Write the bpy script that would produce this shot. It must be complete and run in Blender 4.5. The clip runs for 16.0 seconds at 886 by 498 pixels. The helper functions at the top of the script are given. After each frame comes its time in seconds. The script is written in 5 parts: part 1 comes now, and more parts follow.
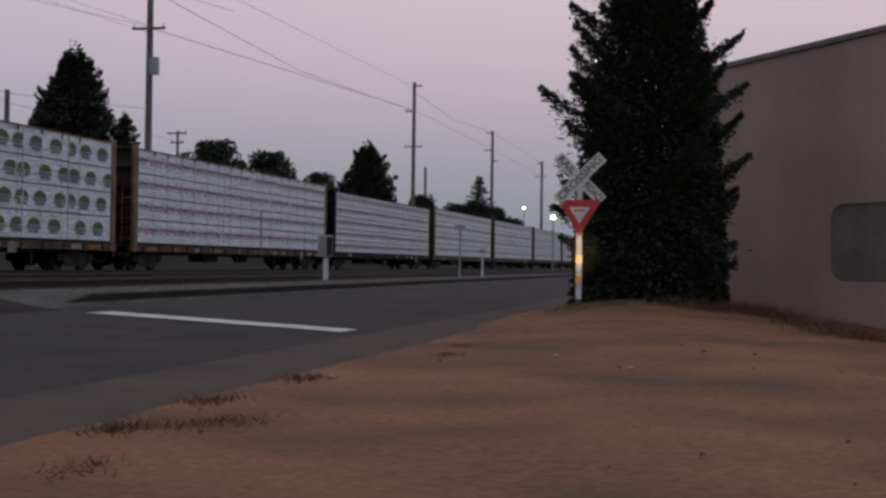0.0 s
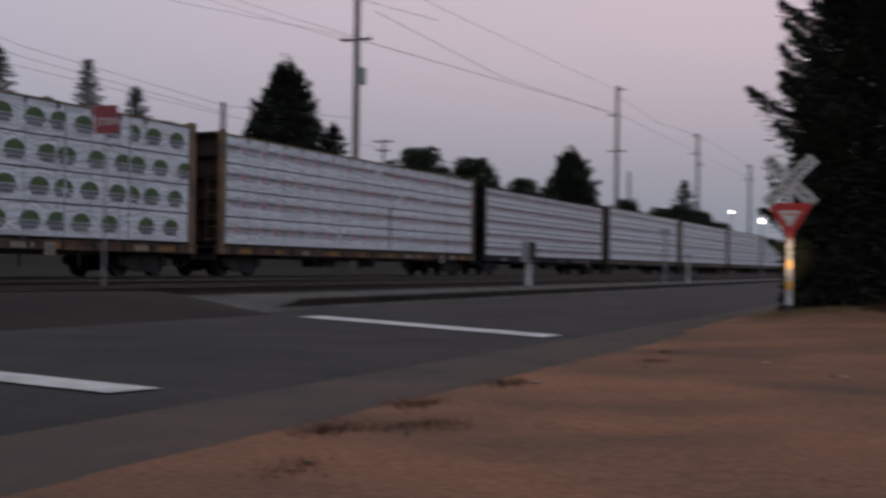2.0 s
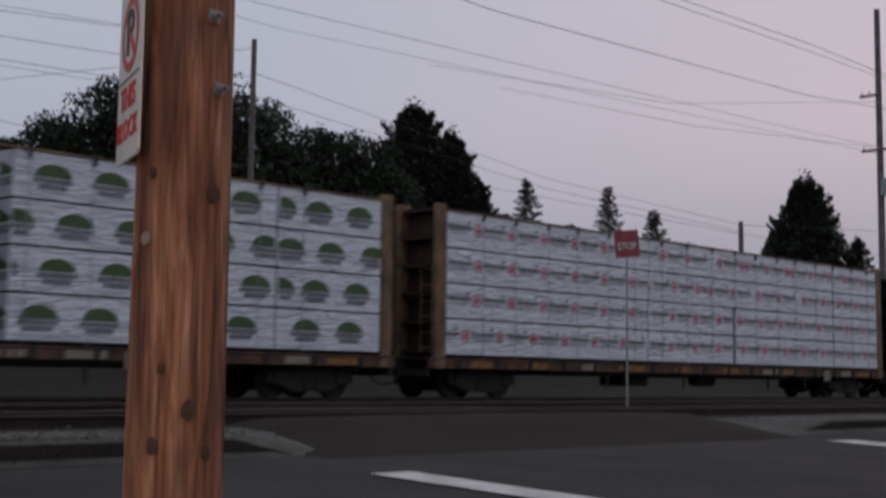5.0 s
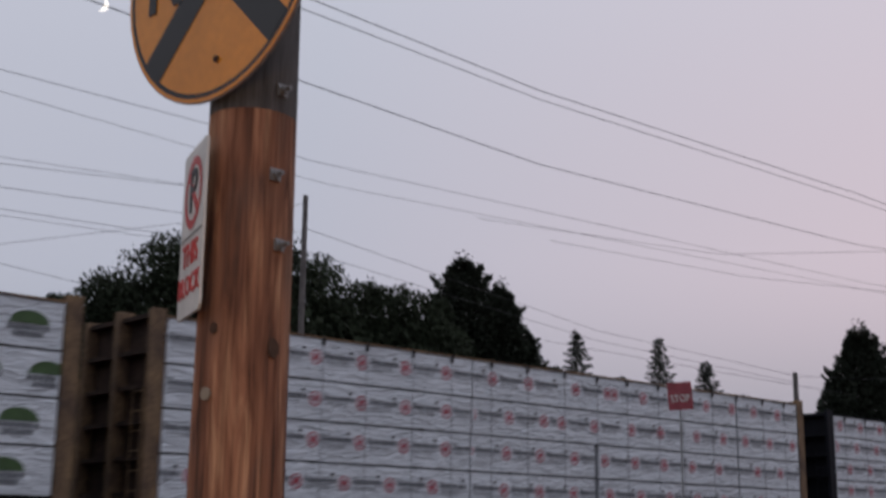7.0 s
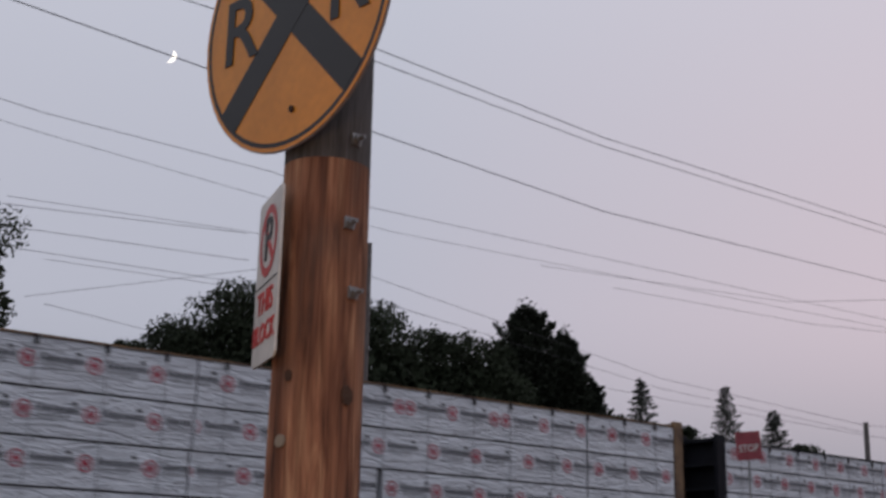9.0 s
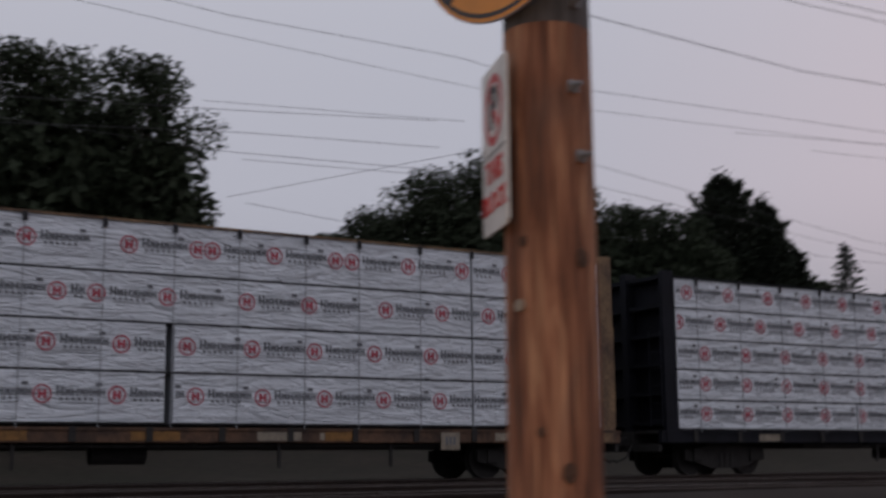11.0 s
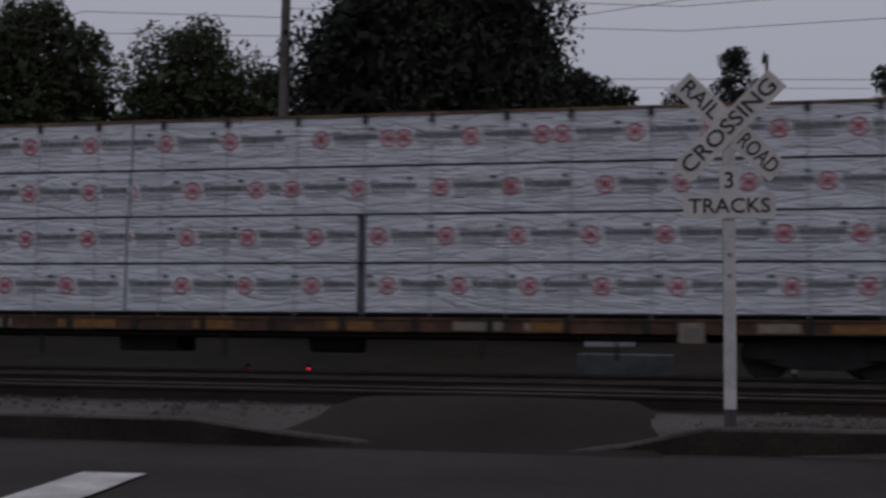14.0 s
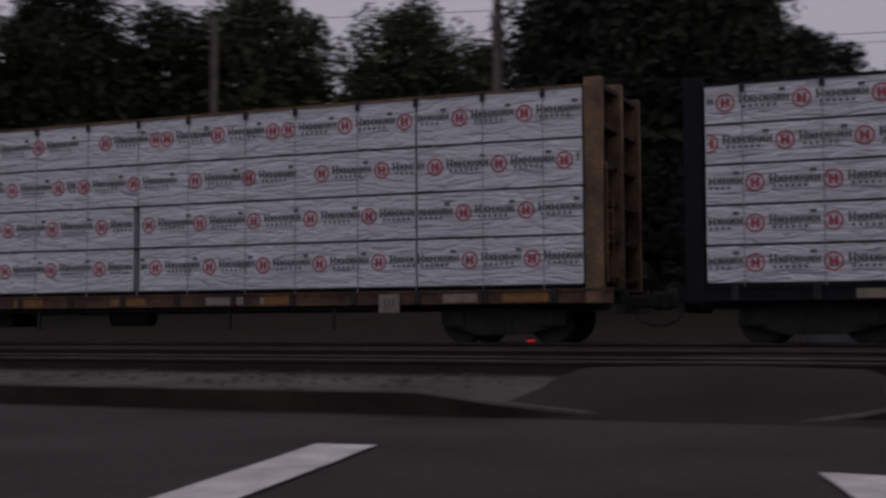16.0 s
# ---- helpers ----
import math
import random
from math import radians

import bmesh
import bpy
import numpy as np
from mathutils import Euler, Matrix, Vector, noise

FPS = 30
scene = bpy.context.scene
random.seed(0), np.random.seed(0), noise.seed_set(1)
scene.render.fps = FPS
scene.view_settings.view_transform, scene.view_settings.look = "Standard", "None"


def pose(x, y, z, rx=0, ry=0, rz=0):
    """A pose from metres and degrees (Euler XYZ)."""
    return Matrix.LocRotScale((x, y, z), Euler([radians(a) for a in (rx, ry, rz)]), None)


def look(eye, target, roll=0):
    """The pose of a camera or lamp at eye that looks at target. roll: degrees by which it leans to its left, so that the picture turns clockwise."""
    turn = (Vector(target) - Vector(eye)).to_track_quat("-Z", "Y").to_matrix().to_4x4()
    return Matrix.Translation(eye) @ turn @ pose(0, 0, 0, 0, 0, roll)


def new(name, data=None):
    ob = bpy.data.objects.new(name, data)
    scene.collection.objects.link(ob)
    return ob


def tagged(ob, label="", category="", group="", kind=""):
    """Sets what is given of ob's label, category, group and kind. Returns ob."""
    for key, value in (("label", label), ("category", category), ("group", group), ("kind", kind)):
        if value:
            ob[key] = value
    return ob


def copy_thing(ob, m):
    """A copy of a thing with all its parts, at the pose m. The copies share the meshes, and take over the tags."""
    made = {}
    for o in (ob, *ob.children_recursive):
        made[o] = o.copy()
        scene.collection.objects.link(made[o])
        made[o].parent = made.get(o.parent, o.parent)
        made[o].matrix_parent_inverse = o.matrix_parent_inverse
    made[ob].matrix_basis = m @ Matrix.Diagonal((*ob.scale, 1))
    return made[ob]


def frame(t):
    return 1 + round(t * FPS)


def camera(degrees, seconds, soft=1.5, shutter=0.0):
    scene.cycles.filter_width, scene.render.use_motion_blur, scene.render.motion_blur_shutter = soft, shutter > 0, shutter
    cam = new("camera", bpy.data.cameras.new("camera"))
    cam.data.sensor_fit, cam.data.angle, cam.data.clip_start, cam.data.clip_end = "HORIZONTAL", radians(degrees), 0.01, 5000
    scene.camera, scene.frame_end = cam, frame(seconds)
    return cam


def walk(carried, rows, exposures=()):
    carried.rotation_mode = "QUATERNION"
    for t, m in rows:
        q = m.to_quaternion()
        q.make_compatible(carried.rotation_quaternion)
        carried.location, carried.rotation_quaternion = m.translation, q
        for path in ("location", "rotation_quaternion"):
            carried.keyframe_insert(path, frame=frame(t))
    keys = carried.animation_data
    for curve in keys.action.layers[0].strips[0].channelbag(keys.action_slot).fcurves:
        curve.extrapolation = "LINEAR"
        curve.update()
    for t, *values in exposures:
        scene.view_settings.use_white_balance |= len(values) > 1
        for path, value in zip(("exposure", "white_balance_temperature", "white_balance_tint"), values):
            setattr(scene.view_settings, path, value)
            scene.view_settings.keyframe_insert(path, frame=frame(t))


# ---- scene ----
cam = camera(38.44, 16.0, soft=2.8, shutter=0.9)
EYE = 1.0


def shot(t, yaw, pitch, roll, side, rise=0.0):
    """A camera row; side, rise: metres the eye has drifted to the right and up from its mean place."""
    return (t, pose(0.72 * side, 0.69 * side, EYE + rise, 90 + pitch, roll, yaw))


walk(cam, [
    shot(0.0, 0.00, 0.68, -0.80, 0.07),
    shot(0.5, 0.86, 0.59, -1.12, 0.07),
    shot(1.0, 2.08, 0.46, -1.21, 0.07),
    shot(1.5, 4.62, 0.57, -0.66, 0.07),
    shot(2.0, 9.14, 0.80, -0.74, 0.07),
    shot(2.5, 15.01, 1.58, -0.39, 0.07),
    shot(3.0, 21.81, 1.81, -0.39, 0.07),
    shot(3.5, 25.90, 2.22, -0.52, 0.07),
    shot(4.0, 29.86, 2.84, -0.82, 0.05),
    shot(4.2, 30.95, 3.26, -0.74, 0.05),
    shot(5.2, 32.30, 6.60, -0.80, 0.04),
    shot(6.3, 33.29, 9.83, -0.88, 0.03),
    shot(6.5, 33.61, 10.74, -0.65, 0.03),
    shot(7.0, 34.47, 12.81, -0.60, 0.012),
    shot(7.5, 35.25, 14.29, -0.60, 0.0),
    shot(8.0, 35.54, 15.75, -0.88, 0.0),
    shot(8.2, 35.86, 15.86, -1.10, 0.0),
    shot(9.3, 37.80, 14.20, -1.00, -0.04),
    shot(10.3, 41.03, 11.37, -1.10, -0.08, -0.035),
    shot(10.5, 42.14, 10.93, -1.50, -0.08, -0.045),
    shot(11.0, 46.26, 9.51, 0.49, -0.16, -0.06),
    shot(11.5, 50.42, 8.87, -0.25, -0.27, -0.06),
    shot(12.0, 59.69, 7.41, -1.10, -0.32, -0.02),
    shot(12.5, 69.31, 5.22, -0.50, -0.31),
    shot(13.0, 79.58, 4.78, -1.20, -0.31),
    shot(13.5, 86.71, 4.80, -0.45, -0.31),
    shot(14.0, 90.07, 4.57, -0.73, -0.31),
    shot(14.5, 91.04, 4.27, -0.73, -0.31),
    shot(15.0, 92.22, 3.94, -0.40, -0.31),
    shot(15.5, 95.44, 3.45, 0.26, -0.31),
    shot(16.0, 100.00, 3.27, 0.31, -0.31),
], exposures=[(0.0, 0.02, 6350, 10), (4.0, -0.03, 6350, 8), (6.5, 0.13, 6500, 10), (8.2, 0.15, 6500, 10), (10.3, 0.06, 6700, 12), (12.0, -0.08, 6700, 10), (14.0, -0.36, 6550, 12), (15.2, -0.33, 6750, 17), (16.0, -0.37, 6850, 19)])

# ---------------------------------------------------------------- light
world = bpy.data.worlds.new("dusk_sky")
scene.world = world
world.use_nodes = True
wn, wl = world.node_tree.nodes, world.node_tree.links
wn.clear()
w_out = wn.new("ShaderNodeOutputWorld")
w_bg = wn.new("ShaderNodeBackground")
w_geo = wn.new("ShaderNodeTexCoord")
w_sep = wn.new("ShaderNodeSeparateXYZ")
wl.new(w_geo.outputs["Generated"], w_sep.inputs[0])
# pink towards the place where the sun went down, grey blue away from it
w_dot = wn.new("ShaderNodeVectorMath")
w_dot.operation = "DOT_PRODUCT"
w_dot.inputs[1].default_value = (0.35, 0.93, 0.0)
wl.new(w_geo.outputs["Generated"], w_dot.inputs[0])
w_az = wn.new("ShaderNodeMapRange")
w_az.inputs[1].default_value, w_az.inputs[2].default_value = 0.45, 1.0
wl.new(w_dot.outputs["Value"], w_az.inputs[0])
w_side = wn.new("ShaderNodeMix")
w_side.data_type = "RGBA"
w_side.inputs[6].default_value = (0.41, 0.425, 0.505, 1)
w_side.inputs[7].default_value = (0.65, 0.505, 0.55, 1)
wl.new(w_az.outputs[0], w_side.inputs[0])
w_el = wn.new("ShaderNodeMapRange")
w_el.interpolation_type = "SMOOTHSTEP"
w_el.inputs[1].default_value, w_el.inputs[2].default_value = 0.1, 0.9
wl.new(w_sep.outputs[2], w_el.inputs[0])
w_up = wn.new("ShaderNodeMix")
w_up.data_type = "RGBA"
w_up.inputs[7].default_value = (0.60, 0.62, 0.71, 1)
wl.new(w_el.outputs[0], w_up.inputs[0])
wl.new(w_side.outputs[2], w_up.inputs[6])
# low haze, greyer and dimmer towards the horizon
w_lo = wn.new("ShaderNodeMapRange")
w_lo.interpolation_type = "SMOOTHSTEP"
w_lo.inputs[1].default_value, w_lo.inputs[2].default_value = 0.0, 0.22
wl.new(w_sep.outputs[2], w_lo.inputs[0])
w_haze = wn.new("ShaderNodeMix")
w_haze.data_type = "RGBA"
w_haze.inputs[6].default_value = (0.25, 0.268, 0.315, 1)
wl.new(w_lo.outputs[0], w_haze.inputs[0])
wl.new(w_up.outputs[2], w_haze.inputs[7])
wl.new(w_haze.outputs[2], w_bg.inputs["Color"])
wl.new(w_bg.outputs[0], w_out.inputs[0])

# the headlamps of the vehicle that stands at the roadside with the camera
for lx in (-0.9, 0.5):
    lamp = bpy.data.lights.new("headlamp_light", "SPOT")
    lamp.energy, lamp.color, lamp.spot_size, lamp.spot_blend, lamp.shadow_soft_size = 150, (1.0, 0.62, 0.32), radians(80), 0.9, 0.08
    new("headlamp_light", lamp).matrix_world = look((lx + 0.3, -2.2, 0.75), (lx - 1.2, 14, 0.75))

# added narrow spots stand in for the bend sign's retroreflection of the headlamps
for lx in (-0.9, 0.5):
    beam = bpy.data.lights.new("sign_retro_spot", "SPOT")
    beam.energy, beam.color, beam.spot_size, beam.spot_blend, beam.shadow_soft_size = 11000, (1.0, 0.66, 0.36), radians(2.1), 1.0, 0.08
    new("sign_retro_spot", beam).matrix_world = look((lx + 0.3, -2.2, 0.75), (2.69, 24.75, 1.25))

# ---------------------------------------------------------------- materials


def mat(name, color, rough=0.8, vary=0.25, scale=3.0, fine=40.0, bump=0.15, metal=0.0, tint=None, spec=0.5, stretch=(1, 1, 1), depth=0.02):
    """A surface with stains at one scale and grain at a finer one."""
    m = bpy.data.materials.new(name)
    m.use_nodes = True
    n, l = m.node_tree.nodes, m.node_tree.links
    b = n["Principled BSDF"]
    b.inputs["Roughness"].default_value = rough
    b.inputs["Metallic"].default_value = metal
    b.inputs["Specular IOR Level"].default_value = spec
    co = n.new("ShaderNodeTexCoord")
    mp = n.new("ShaderNodeMapping")
    mp.inputs["Scale"].default_value = stretch
    l.new(co.outputs["Object"], mp.inputs[0])
    big, small = n.new("ShaderNodeTexNoise"), n.new("ShaderNodeTexNoise")
    big.inputs["Scale"].default_value, big.inputs["Detail"].default_value = scale, 5
    small.inputs["Scale"].default_value, small.inputs["Detail"].default_value = fine, 3
    l.new(mp.outputs[0], big.inputs["Vector"])
    l.new(mp.outputs[0], small.inputs["Vector"])
    mixer = n.new("ShaderNodeMix")
    mixer.data_type = "RGBA"
    c2 = tint or tuple(c * (1 - vary) for c in color)
    mixer.inputs[6].default_value = (*[min(1, c * (1 + vary * 0.6)) for c in color], 1)
    mixer.inputs[7].default_value = (*c2, 1)
    ramp = n.new("ShaderNodeMapRange")
    ramp.inputs[1].default_value, ramp.inputs[2].default_value = 0.35, 0.68
    l.new(big.outputs["Fac"], ramp.inputs[0])
    l.new(ramp.outputs[0], mixer.inputs[0])
    grain = n.new("ShaderNodeMix")
    grain.data_type, grain.blend_type = "RGBA", "MULTIPLY"
    grain.inputs[0].default_value = min(1.0, vary * 1.6)
    l.new(mixer.outputs[2], grain.inputs[6])
    gr = n.new("ShaderNodeMapRange")
    gr.inputs[1].default_value, gr.inputs[2].default_value, gr.inputs[3].default_value, gr.inputs[4].default_value = 0.3, 0.7, 0.55, 1.25
    l.new(small.outputs["Fac"], gr.inputs[0])
    l.new(gr.outputs[0], grain.inputs[7])
    l.new(grain.outputs[2], b.inputs["Base Color"])
    if bump:
        bp = n.new("ShaderNodeBump")
        bp.inputs["Strength"].default_value, bp.inputs["Distance"].default_value = bump, depth
        l.new(small.outputs["Fac"], bp.inputs["Height"])
        l.new(bp.outputs[0], b.inputs["Normal"])
    return m


def glow(name, color, power):
    m = bpy.data.materials.new(name)
    m.use_nodes = True
    b = m.node_tree.nodes["Principled BSDF"]
    b.inputs["Base Color"].default_value = (*color, 1)
    b.inputs["Emission Color"].default_value = (*color, 1)
    b.inputs["Emission Strength"].default_value = power
    return m


ASPHALT = mat("asphalt", (0.0365, 0.0315, 0.0298), 0.85, 0.32, 0.5, 14, 0.35, spec=0.12)
OLD_ASPHALT = mat("old_asphalt", (0.023, 0.0172, 0.0145), 0.9, 0.3, 0.6, 40, 0.4, spec=0.12)
DUSTY = mat("dusty_asphalt", (0.084, 0.058, 0.047), 0.92, 0.25, 0.7, 35, 0.4, tint=(0.06, 0.05, 0.045), spec=0.12)
DIRT = mat("packed_dirt", (0.195, 0.092, 0.051), 0.95, 0.40, 0.55, 22, 0.6, tint=(0.108, 0.064, 0.044), stretch=(0.7, 0.9, 1), spec=0.12)
BALLAST = mat("ballast", (0.027, 0.024, 0.022), 0.95, 0.4, 0.8, 16, 1.0, spec=0.12)
PALE_GRAVEL = mat("pale_gravel", (0.088, 0.082, 0.074), 0.95, 0.35, 0.9, 20, 0.9, spec=0.12)
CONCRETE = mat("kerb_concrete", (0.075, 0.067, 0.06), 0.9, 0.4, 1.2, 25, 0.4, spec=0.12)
# darker concrete for kerb fronts, their shade put into the colour
KERB_SHADE = mat("shaded_kerb_face", (0.034, 0.028, 0.024), 0.95, 0.4, 1.5, 25, 0.4, spec=0.12)
ROAD_PAINT = mat("worn_white_paint", (0.50, 0.48, 0.46), 0.7, 0.28, 2.5, 30, 0.2)
RAIL_STEEL = mat("rail_steel", (0.04, 0.028, 0.023), 0.7, 0.3, 2, 30, 0.1, 0.6)
BRIGHT_STEEL = mat("worn_bright_steel", (0.30, 0.28, 0.27), 0.42, 0.25, 1.5, 30, 0.05, 0.85)
TIMBER_TIE = mat("tie_timber", (0.024, 0.02, 0.018), 0.95, 0.3, 2, 20, 0.5, spec=0.12)


def split_wood(name):
    """Weathered pole timber: long ochre, red-brown and dark streaks, greyer patches, fine cracks."""
    m = bpy.data.materials.new(name)
    m.use_nodes = True
    n, l = m.node_tree.nodes, m.node_tree.links
    b = n["Principled BSDF"]
    b.inputs["Roughness"].default_value = 0.85
    b.inputs["Specular IOR Level"].default_value = 0.25
    co = n.new("ShaderNodeTexCoord")

    def streak(scale, stretch, detail):
        mp, tx = n.new("ShaderNodeMapping"), n.new("ShaderNodeTexNoise")
        mp.inputs["Scale"].default_value = stretch
        tx.inputs["Scale"].default_value, tx.inputs["Detail"].default_value, tx.inputs["Distortion"].default_value = scale, detail, 1.1
        l.new(co.outputs["Object"], mp.inputs[0])
        l.new(mp.outputs[0], tx.inputs["Vector"])
        return tx.outputs["Fac"]

    broad, fine, patch = streak(2.6, (6.0, 6.0, 0.62), 5), streak(9.0, (7, 7, 0.22), 5), streak(1.6, (2.4, 2.4, 0.7), 3)
    ramp = n.new("ShaderNodeValToRGB")
    stops = ((0.30, (0.080, 0.040, 0.028)), (0.42, (0.195, 0.086, 0.052)), (0.54, (0.29, 0.138, 0.082)), (0.66, (0.44, 0.245, 0.145)))
    el_ = ramp.color_ramp.elements
    el_[0].position, el_[0].color = stops[0][0], (*stops[0][1], 1)
    el_[1].position, el_[1].color = stops[3][0], (*stops[3][1], 1)
    for p, c in stops[1:3]:
        el_.new(p).color = (*c, 1)
    l.new(broad, ramp.inputs[0])
    grey, gf = n.new("ShaderNodeMix"), n.new("ShaderNodeMapRange")
    grey.data_type = "RGBA"
    gf.inputs[1].default_value, gf.inputs[2].default_value, gf.inputs[4].default_value = 0.52, 0.72, 0.6
    l.new(patch, gf.inputs[0])
    l.new(gf.outputs[0], grey.inputs[0])
    l.new(ramp.outputs[0], grey.inputs[6])
    grey.inputs[7].default_value = (0.12, 0.092, 0.078, 1)
    crack, cf = n.new("ShaderNodeMix"), n.new("ShaderNodeMapRange")
    crack.data_type, crack.blend_type = "RGBA", "MULTIPLY"
    crack.inputs[0].default_value = 0.85
    cf.inputs[1].default_value, cf.inputs[2].default_value, cf.inputs[3].default_value, cf.inputs[4].default_value = 0.32, 0.55, 0.5, 1.12
    l.new(fine, cf.inputs[0])
    l.new(grey.outputs[2], crack.inputs[6])
    l.new(cf.outputs[0], crack.inputs[7])
    l.new(crack.outputs[2], b.inputs["Base Color"])
    bp = n.new("ShaderNodeBump")
    bp.inputs["Strength"].default_value, bp.inputs["Distance"].default_value = 0.9, 0.012
    l.new(fine, bp.inputs["Height"])
    l.new(bp.outputs[0], b.inputs["Normal"])
    return m


POLE_WOOD = split_wood("weathered_pole_wood")
GREY_WOOD = mat("grey_pole_wood", (0.10, 0.095, 0.095), 0.9, 0.4, 4, 30, 0.8, stretch=(4, 4, 0.3))
FAR_POLE = mat("far_pole_wood", (0.13, 0.115, 0.11), 0.9, 0.3, 2, 10, 0.3)
KNOT = mat("dark_knot", (0.07, 0.038, 0.025), 0.9, 0.3, 20, 60, 0.4)


def wrap_film(name, color):
    """Woven white wrap, slack and creased: soft billows, slanting sharp creases, dulled patches."""
    m = mat(name, color, 0.34, 0.10, 1.1, 3.4, 0.7, stretch=(0.55, 1, 2.4), depth=0.05)
    n, l = m.node_tree.nodes, m.node_tree.links
    b = n["Principled BSDF"]
    soft = b.inputs["Normal"].links[0].from_socket
    co, last = n.new("ShaderNodeTexCoord"), soft
    for turn, scale, power in ((16, 1.5, 0.55), (-24, 2.3, 0.4), (4, 3.6, 0.35)):
        mp, tx = n.new("ShaderNodeMapping"), n.new("ShaderNodeTexNoise")
        mp.inputs["Rotation"].default_value = (0, radians(turn), 0)
        mp.inputs["Scale"].default_value = (0.42, 1, 2.6)
        tx.inputs["Scale"].default_value, tx.inputs["Detail"].default_value, tx.inputs["Distortion"].default_value = scale, 2.5, 0.8
        l.new(co.outputs["Object"], mp.inputs[0])
        l.new(mp.outputs[0], tx.inputs["Vector"])
        off, mag, cut = n.new("ShaderNodeMath"), n.new("ShaderNodeMath"), n.new("ShaderNodeMapRange")
        off.operation, mag.operation = "SUBTRACT", "ABSOLUTE"
        off.inputs[1].default_value = 0.5
        l.new(tx.outputs["Fac"], off.inputs[0])
        l.new(off.outputs[0], mag.inputs[0])
        cut.inputs[1].default_value, cut.inputs[2].default_value = 0.0, 0.07
        l.new(mag.outputs[0], cut.inputs[0])
        bp = n.new("ShaderNodeBump")
        bp.inputs["Strength"].default_value, bp.inputs["Distance"].default_value = power, 0.03
        l.new(cut.outputs[0], bp.inputs["Height"])
        l.new(last, bp.inputs["Normal"])
        last = bp.outputs[0]
    l.new(last, b.inputs["Normal"])
    return m


WRAP = wrap_film("white_lumber_wrap", (0.63, 0.665, 0.715))
WRAP_END = mat("wrap_end", (0.50, 0.52, 0.56), 0.5, 0.15, 2, 8, 0.8)
INK = mat("dark_print", (0.12, 0.125, 0.14), 0.6, 0.2, 6, 40, 0)
INK_RED = mat("red_print", (0.44, 0.06, 0.09), 0.6, 0.2, 6, 40, 0)
INK_PINK = mat("faint_red_print", (0.55, 0.36, 0.38), 0.6, 0.15, 6, 40, 0)
INK_GREEN = mat("green_print", (0.05, 0.10, 0.032), 0.6, 0.2, 6, 40, 0)
GAP_SHADE = mat("gap_shade", (0.012, 0.012, 0.014), 0.9, 0.2, 4, 20, 0)
CAR_TAN = mat("tan_car_paint", (0.175, 0.108, 0.055), 0.7, 0.5, 1.6, 14, 0.3, tint=(0.06, 0.034, 0.024))
CAR_BROWN = mat("brown_car_paint", (0.11, 0.065, 0.045), 0.75, 0.45, 1.6, 14, 0.3, tint=(0.05, 0.03, 0.024))
CAR_RUST = mat("rusty_sill_paint", (0.10, 0.052, 0.03), 0.8, 0.5, 1.8, 14, 0.3, tint=(0.035, 0.022, 0.017))
# dark brown for inner end plates and ribs, with their shade painted in
END_SHADE = mat("shaded_end_plate", (0.05, 0.031, 0.024), 0.9, 0.45, 2.2, 14, 0.3, tint=(0.028, 0.019, 0.016), spec=0.2)
CAR_BLUE = mat("dark_blue_car_paint", (0.008, 0.009, 0.014), 0.7, 0.35, 1.6, 14, 0.2, spec=0.2)
SILL_YELLOW = mat("faded_yellow_patch", (0.24, 0.115, 0.03), 0.7, 0.35, 5, 25, 0.2)
SILL_PALE = mat("pale_stencil", (0.26, 0.22, 0.17), 0.7, 0.3, 5, 25, 0.1)
UNDER = mat("grimy_steel", (0.022, 0.02, 0.019), 0.85, 0.35, 4, 25, 0.3)
STRAP = mat("tie_down_strap", (0.30, 0.315, 0.34), 0.7, 0.2, 6, 30, 0)
TAB = mat("black_tab", (0.015, 0.015, 0.02), 0.7, 0.2, 6, 30, 0)
SIGN_WHITE = mat("sign_white", (0.62, 0.61, 0.58), 0.45, 0.14, 5, 30, 0)
SIGN_BLACK = mat("sign_black", (0.018, 0.018, 0.018), 0.5, 0.1, 5, 30, 0)
SIGN_RED = mat("sign_red", (0.48, 0.028, 0.022), 0.45, 0.12, 5, 30, 0)
SIGN_YELLOW = mat("sign_yellow", (0.66, 0.25, 0.02), 0.4, 0.10, 4, 30, 0)
SIGN_BACK = mat("sign_aluminium", (0.35, 0.35, 0.36), 0.45, 0.2, 5, 30, 0, 0.7)
POST_WHITE = mat("white_post_paint", (0.58, 0.57, 0.56), 0.6, 0.18, 5, 30, 0.1)
# amber tone stands in for headlamp light thrown back by the strip
POST_AMBER_GLOW = mat("reflective_strip", (0.85, 0.45, 0.10), 0.35, 0.15, 12, 60, 0)
GALV = mat("galvanised_steel", (0.30, 0.31, 0.32), 0.5, 0.2, 5, 30, 0.1, 0.7)
BARK = mat("dark_bark", (0.045, 0.035, 0.03), 0.95, 0.3, 4, 20, 0.6)
LEAF = mat("dark_leaf", (0.029, 0.038, 0.022), 0.8, 0.35, 0.8, 4, 0, spec=0.15)
LEAF_PALE = mat("olive_leaf", (0.047, 0.058, 0.03), 0.8, 0.35, 0.8, 4, 0, spec=0.15)
NEEDLE = mat("dark_needle", (0.034, 0.041, 0.030), 0.85, 0.35, 0.9, 5, 0, spec=0.1)
NEEDLE_FAR = mat("far_needle", (0.045, 0.052, 0.045), 0.85, 0.3, 0.9, 5, 0, spec=0.1)
DRY_GRASS = mat("dry_grass", (0.20, 0.135, 0.065), 0.95, 0.35, 3, 20, 0)
RED_WEED = mat("red_weed", (0.11, 0.05, 0.03), 0.95, 0.35, 3, 20, 0)
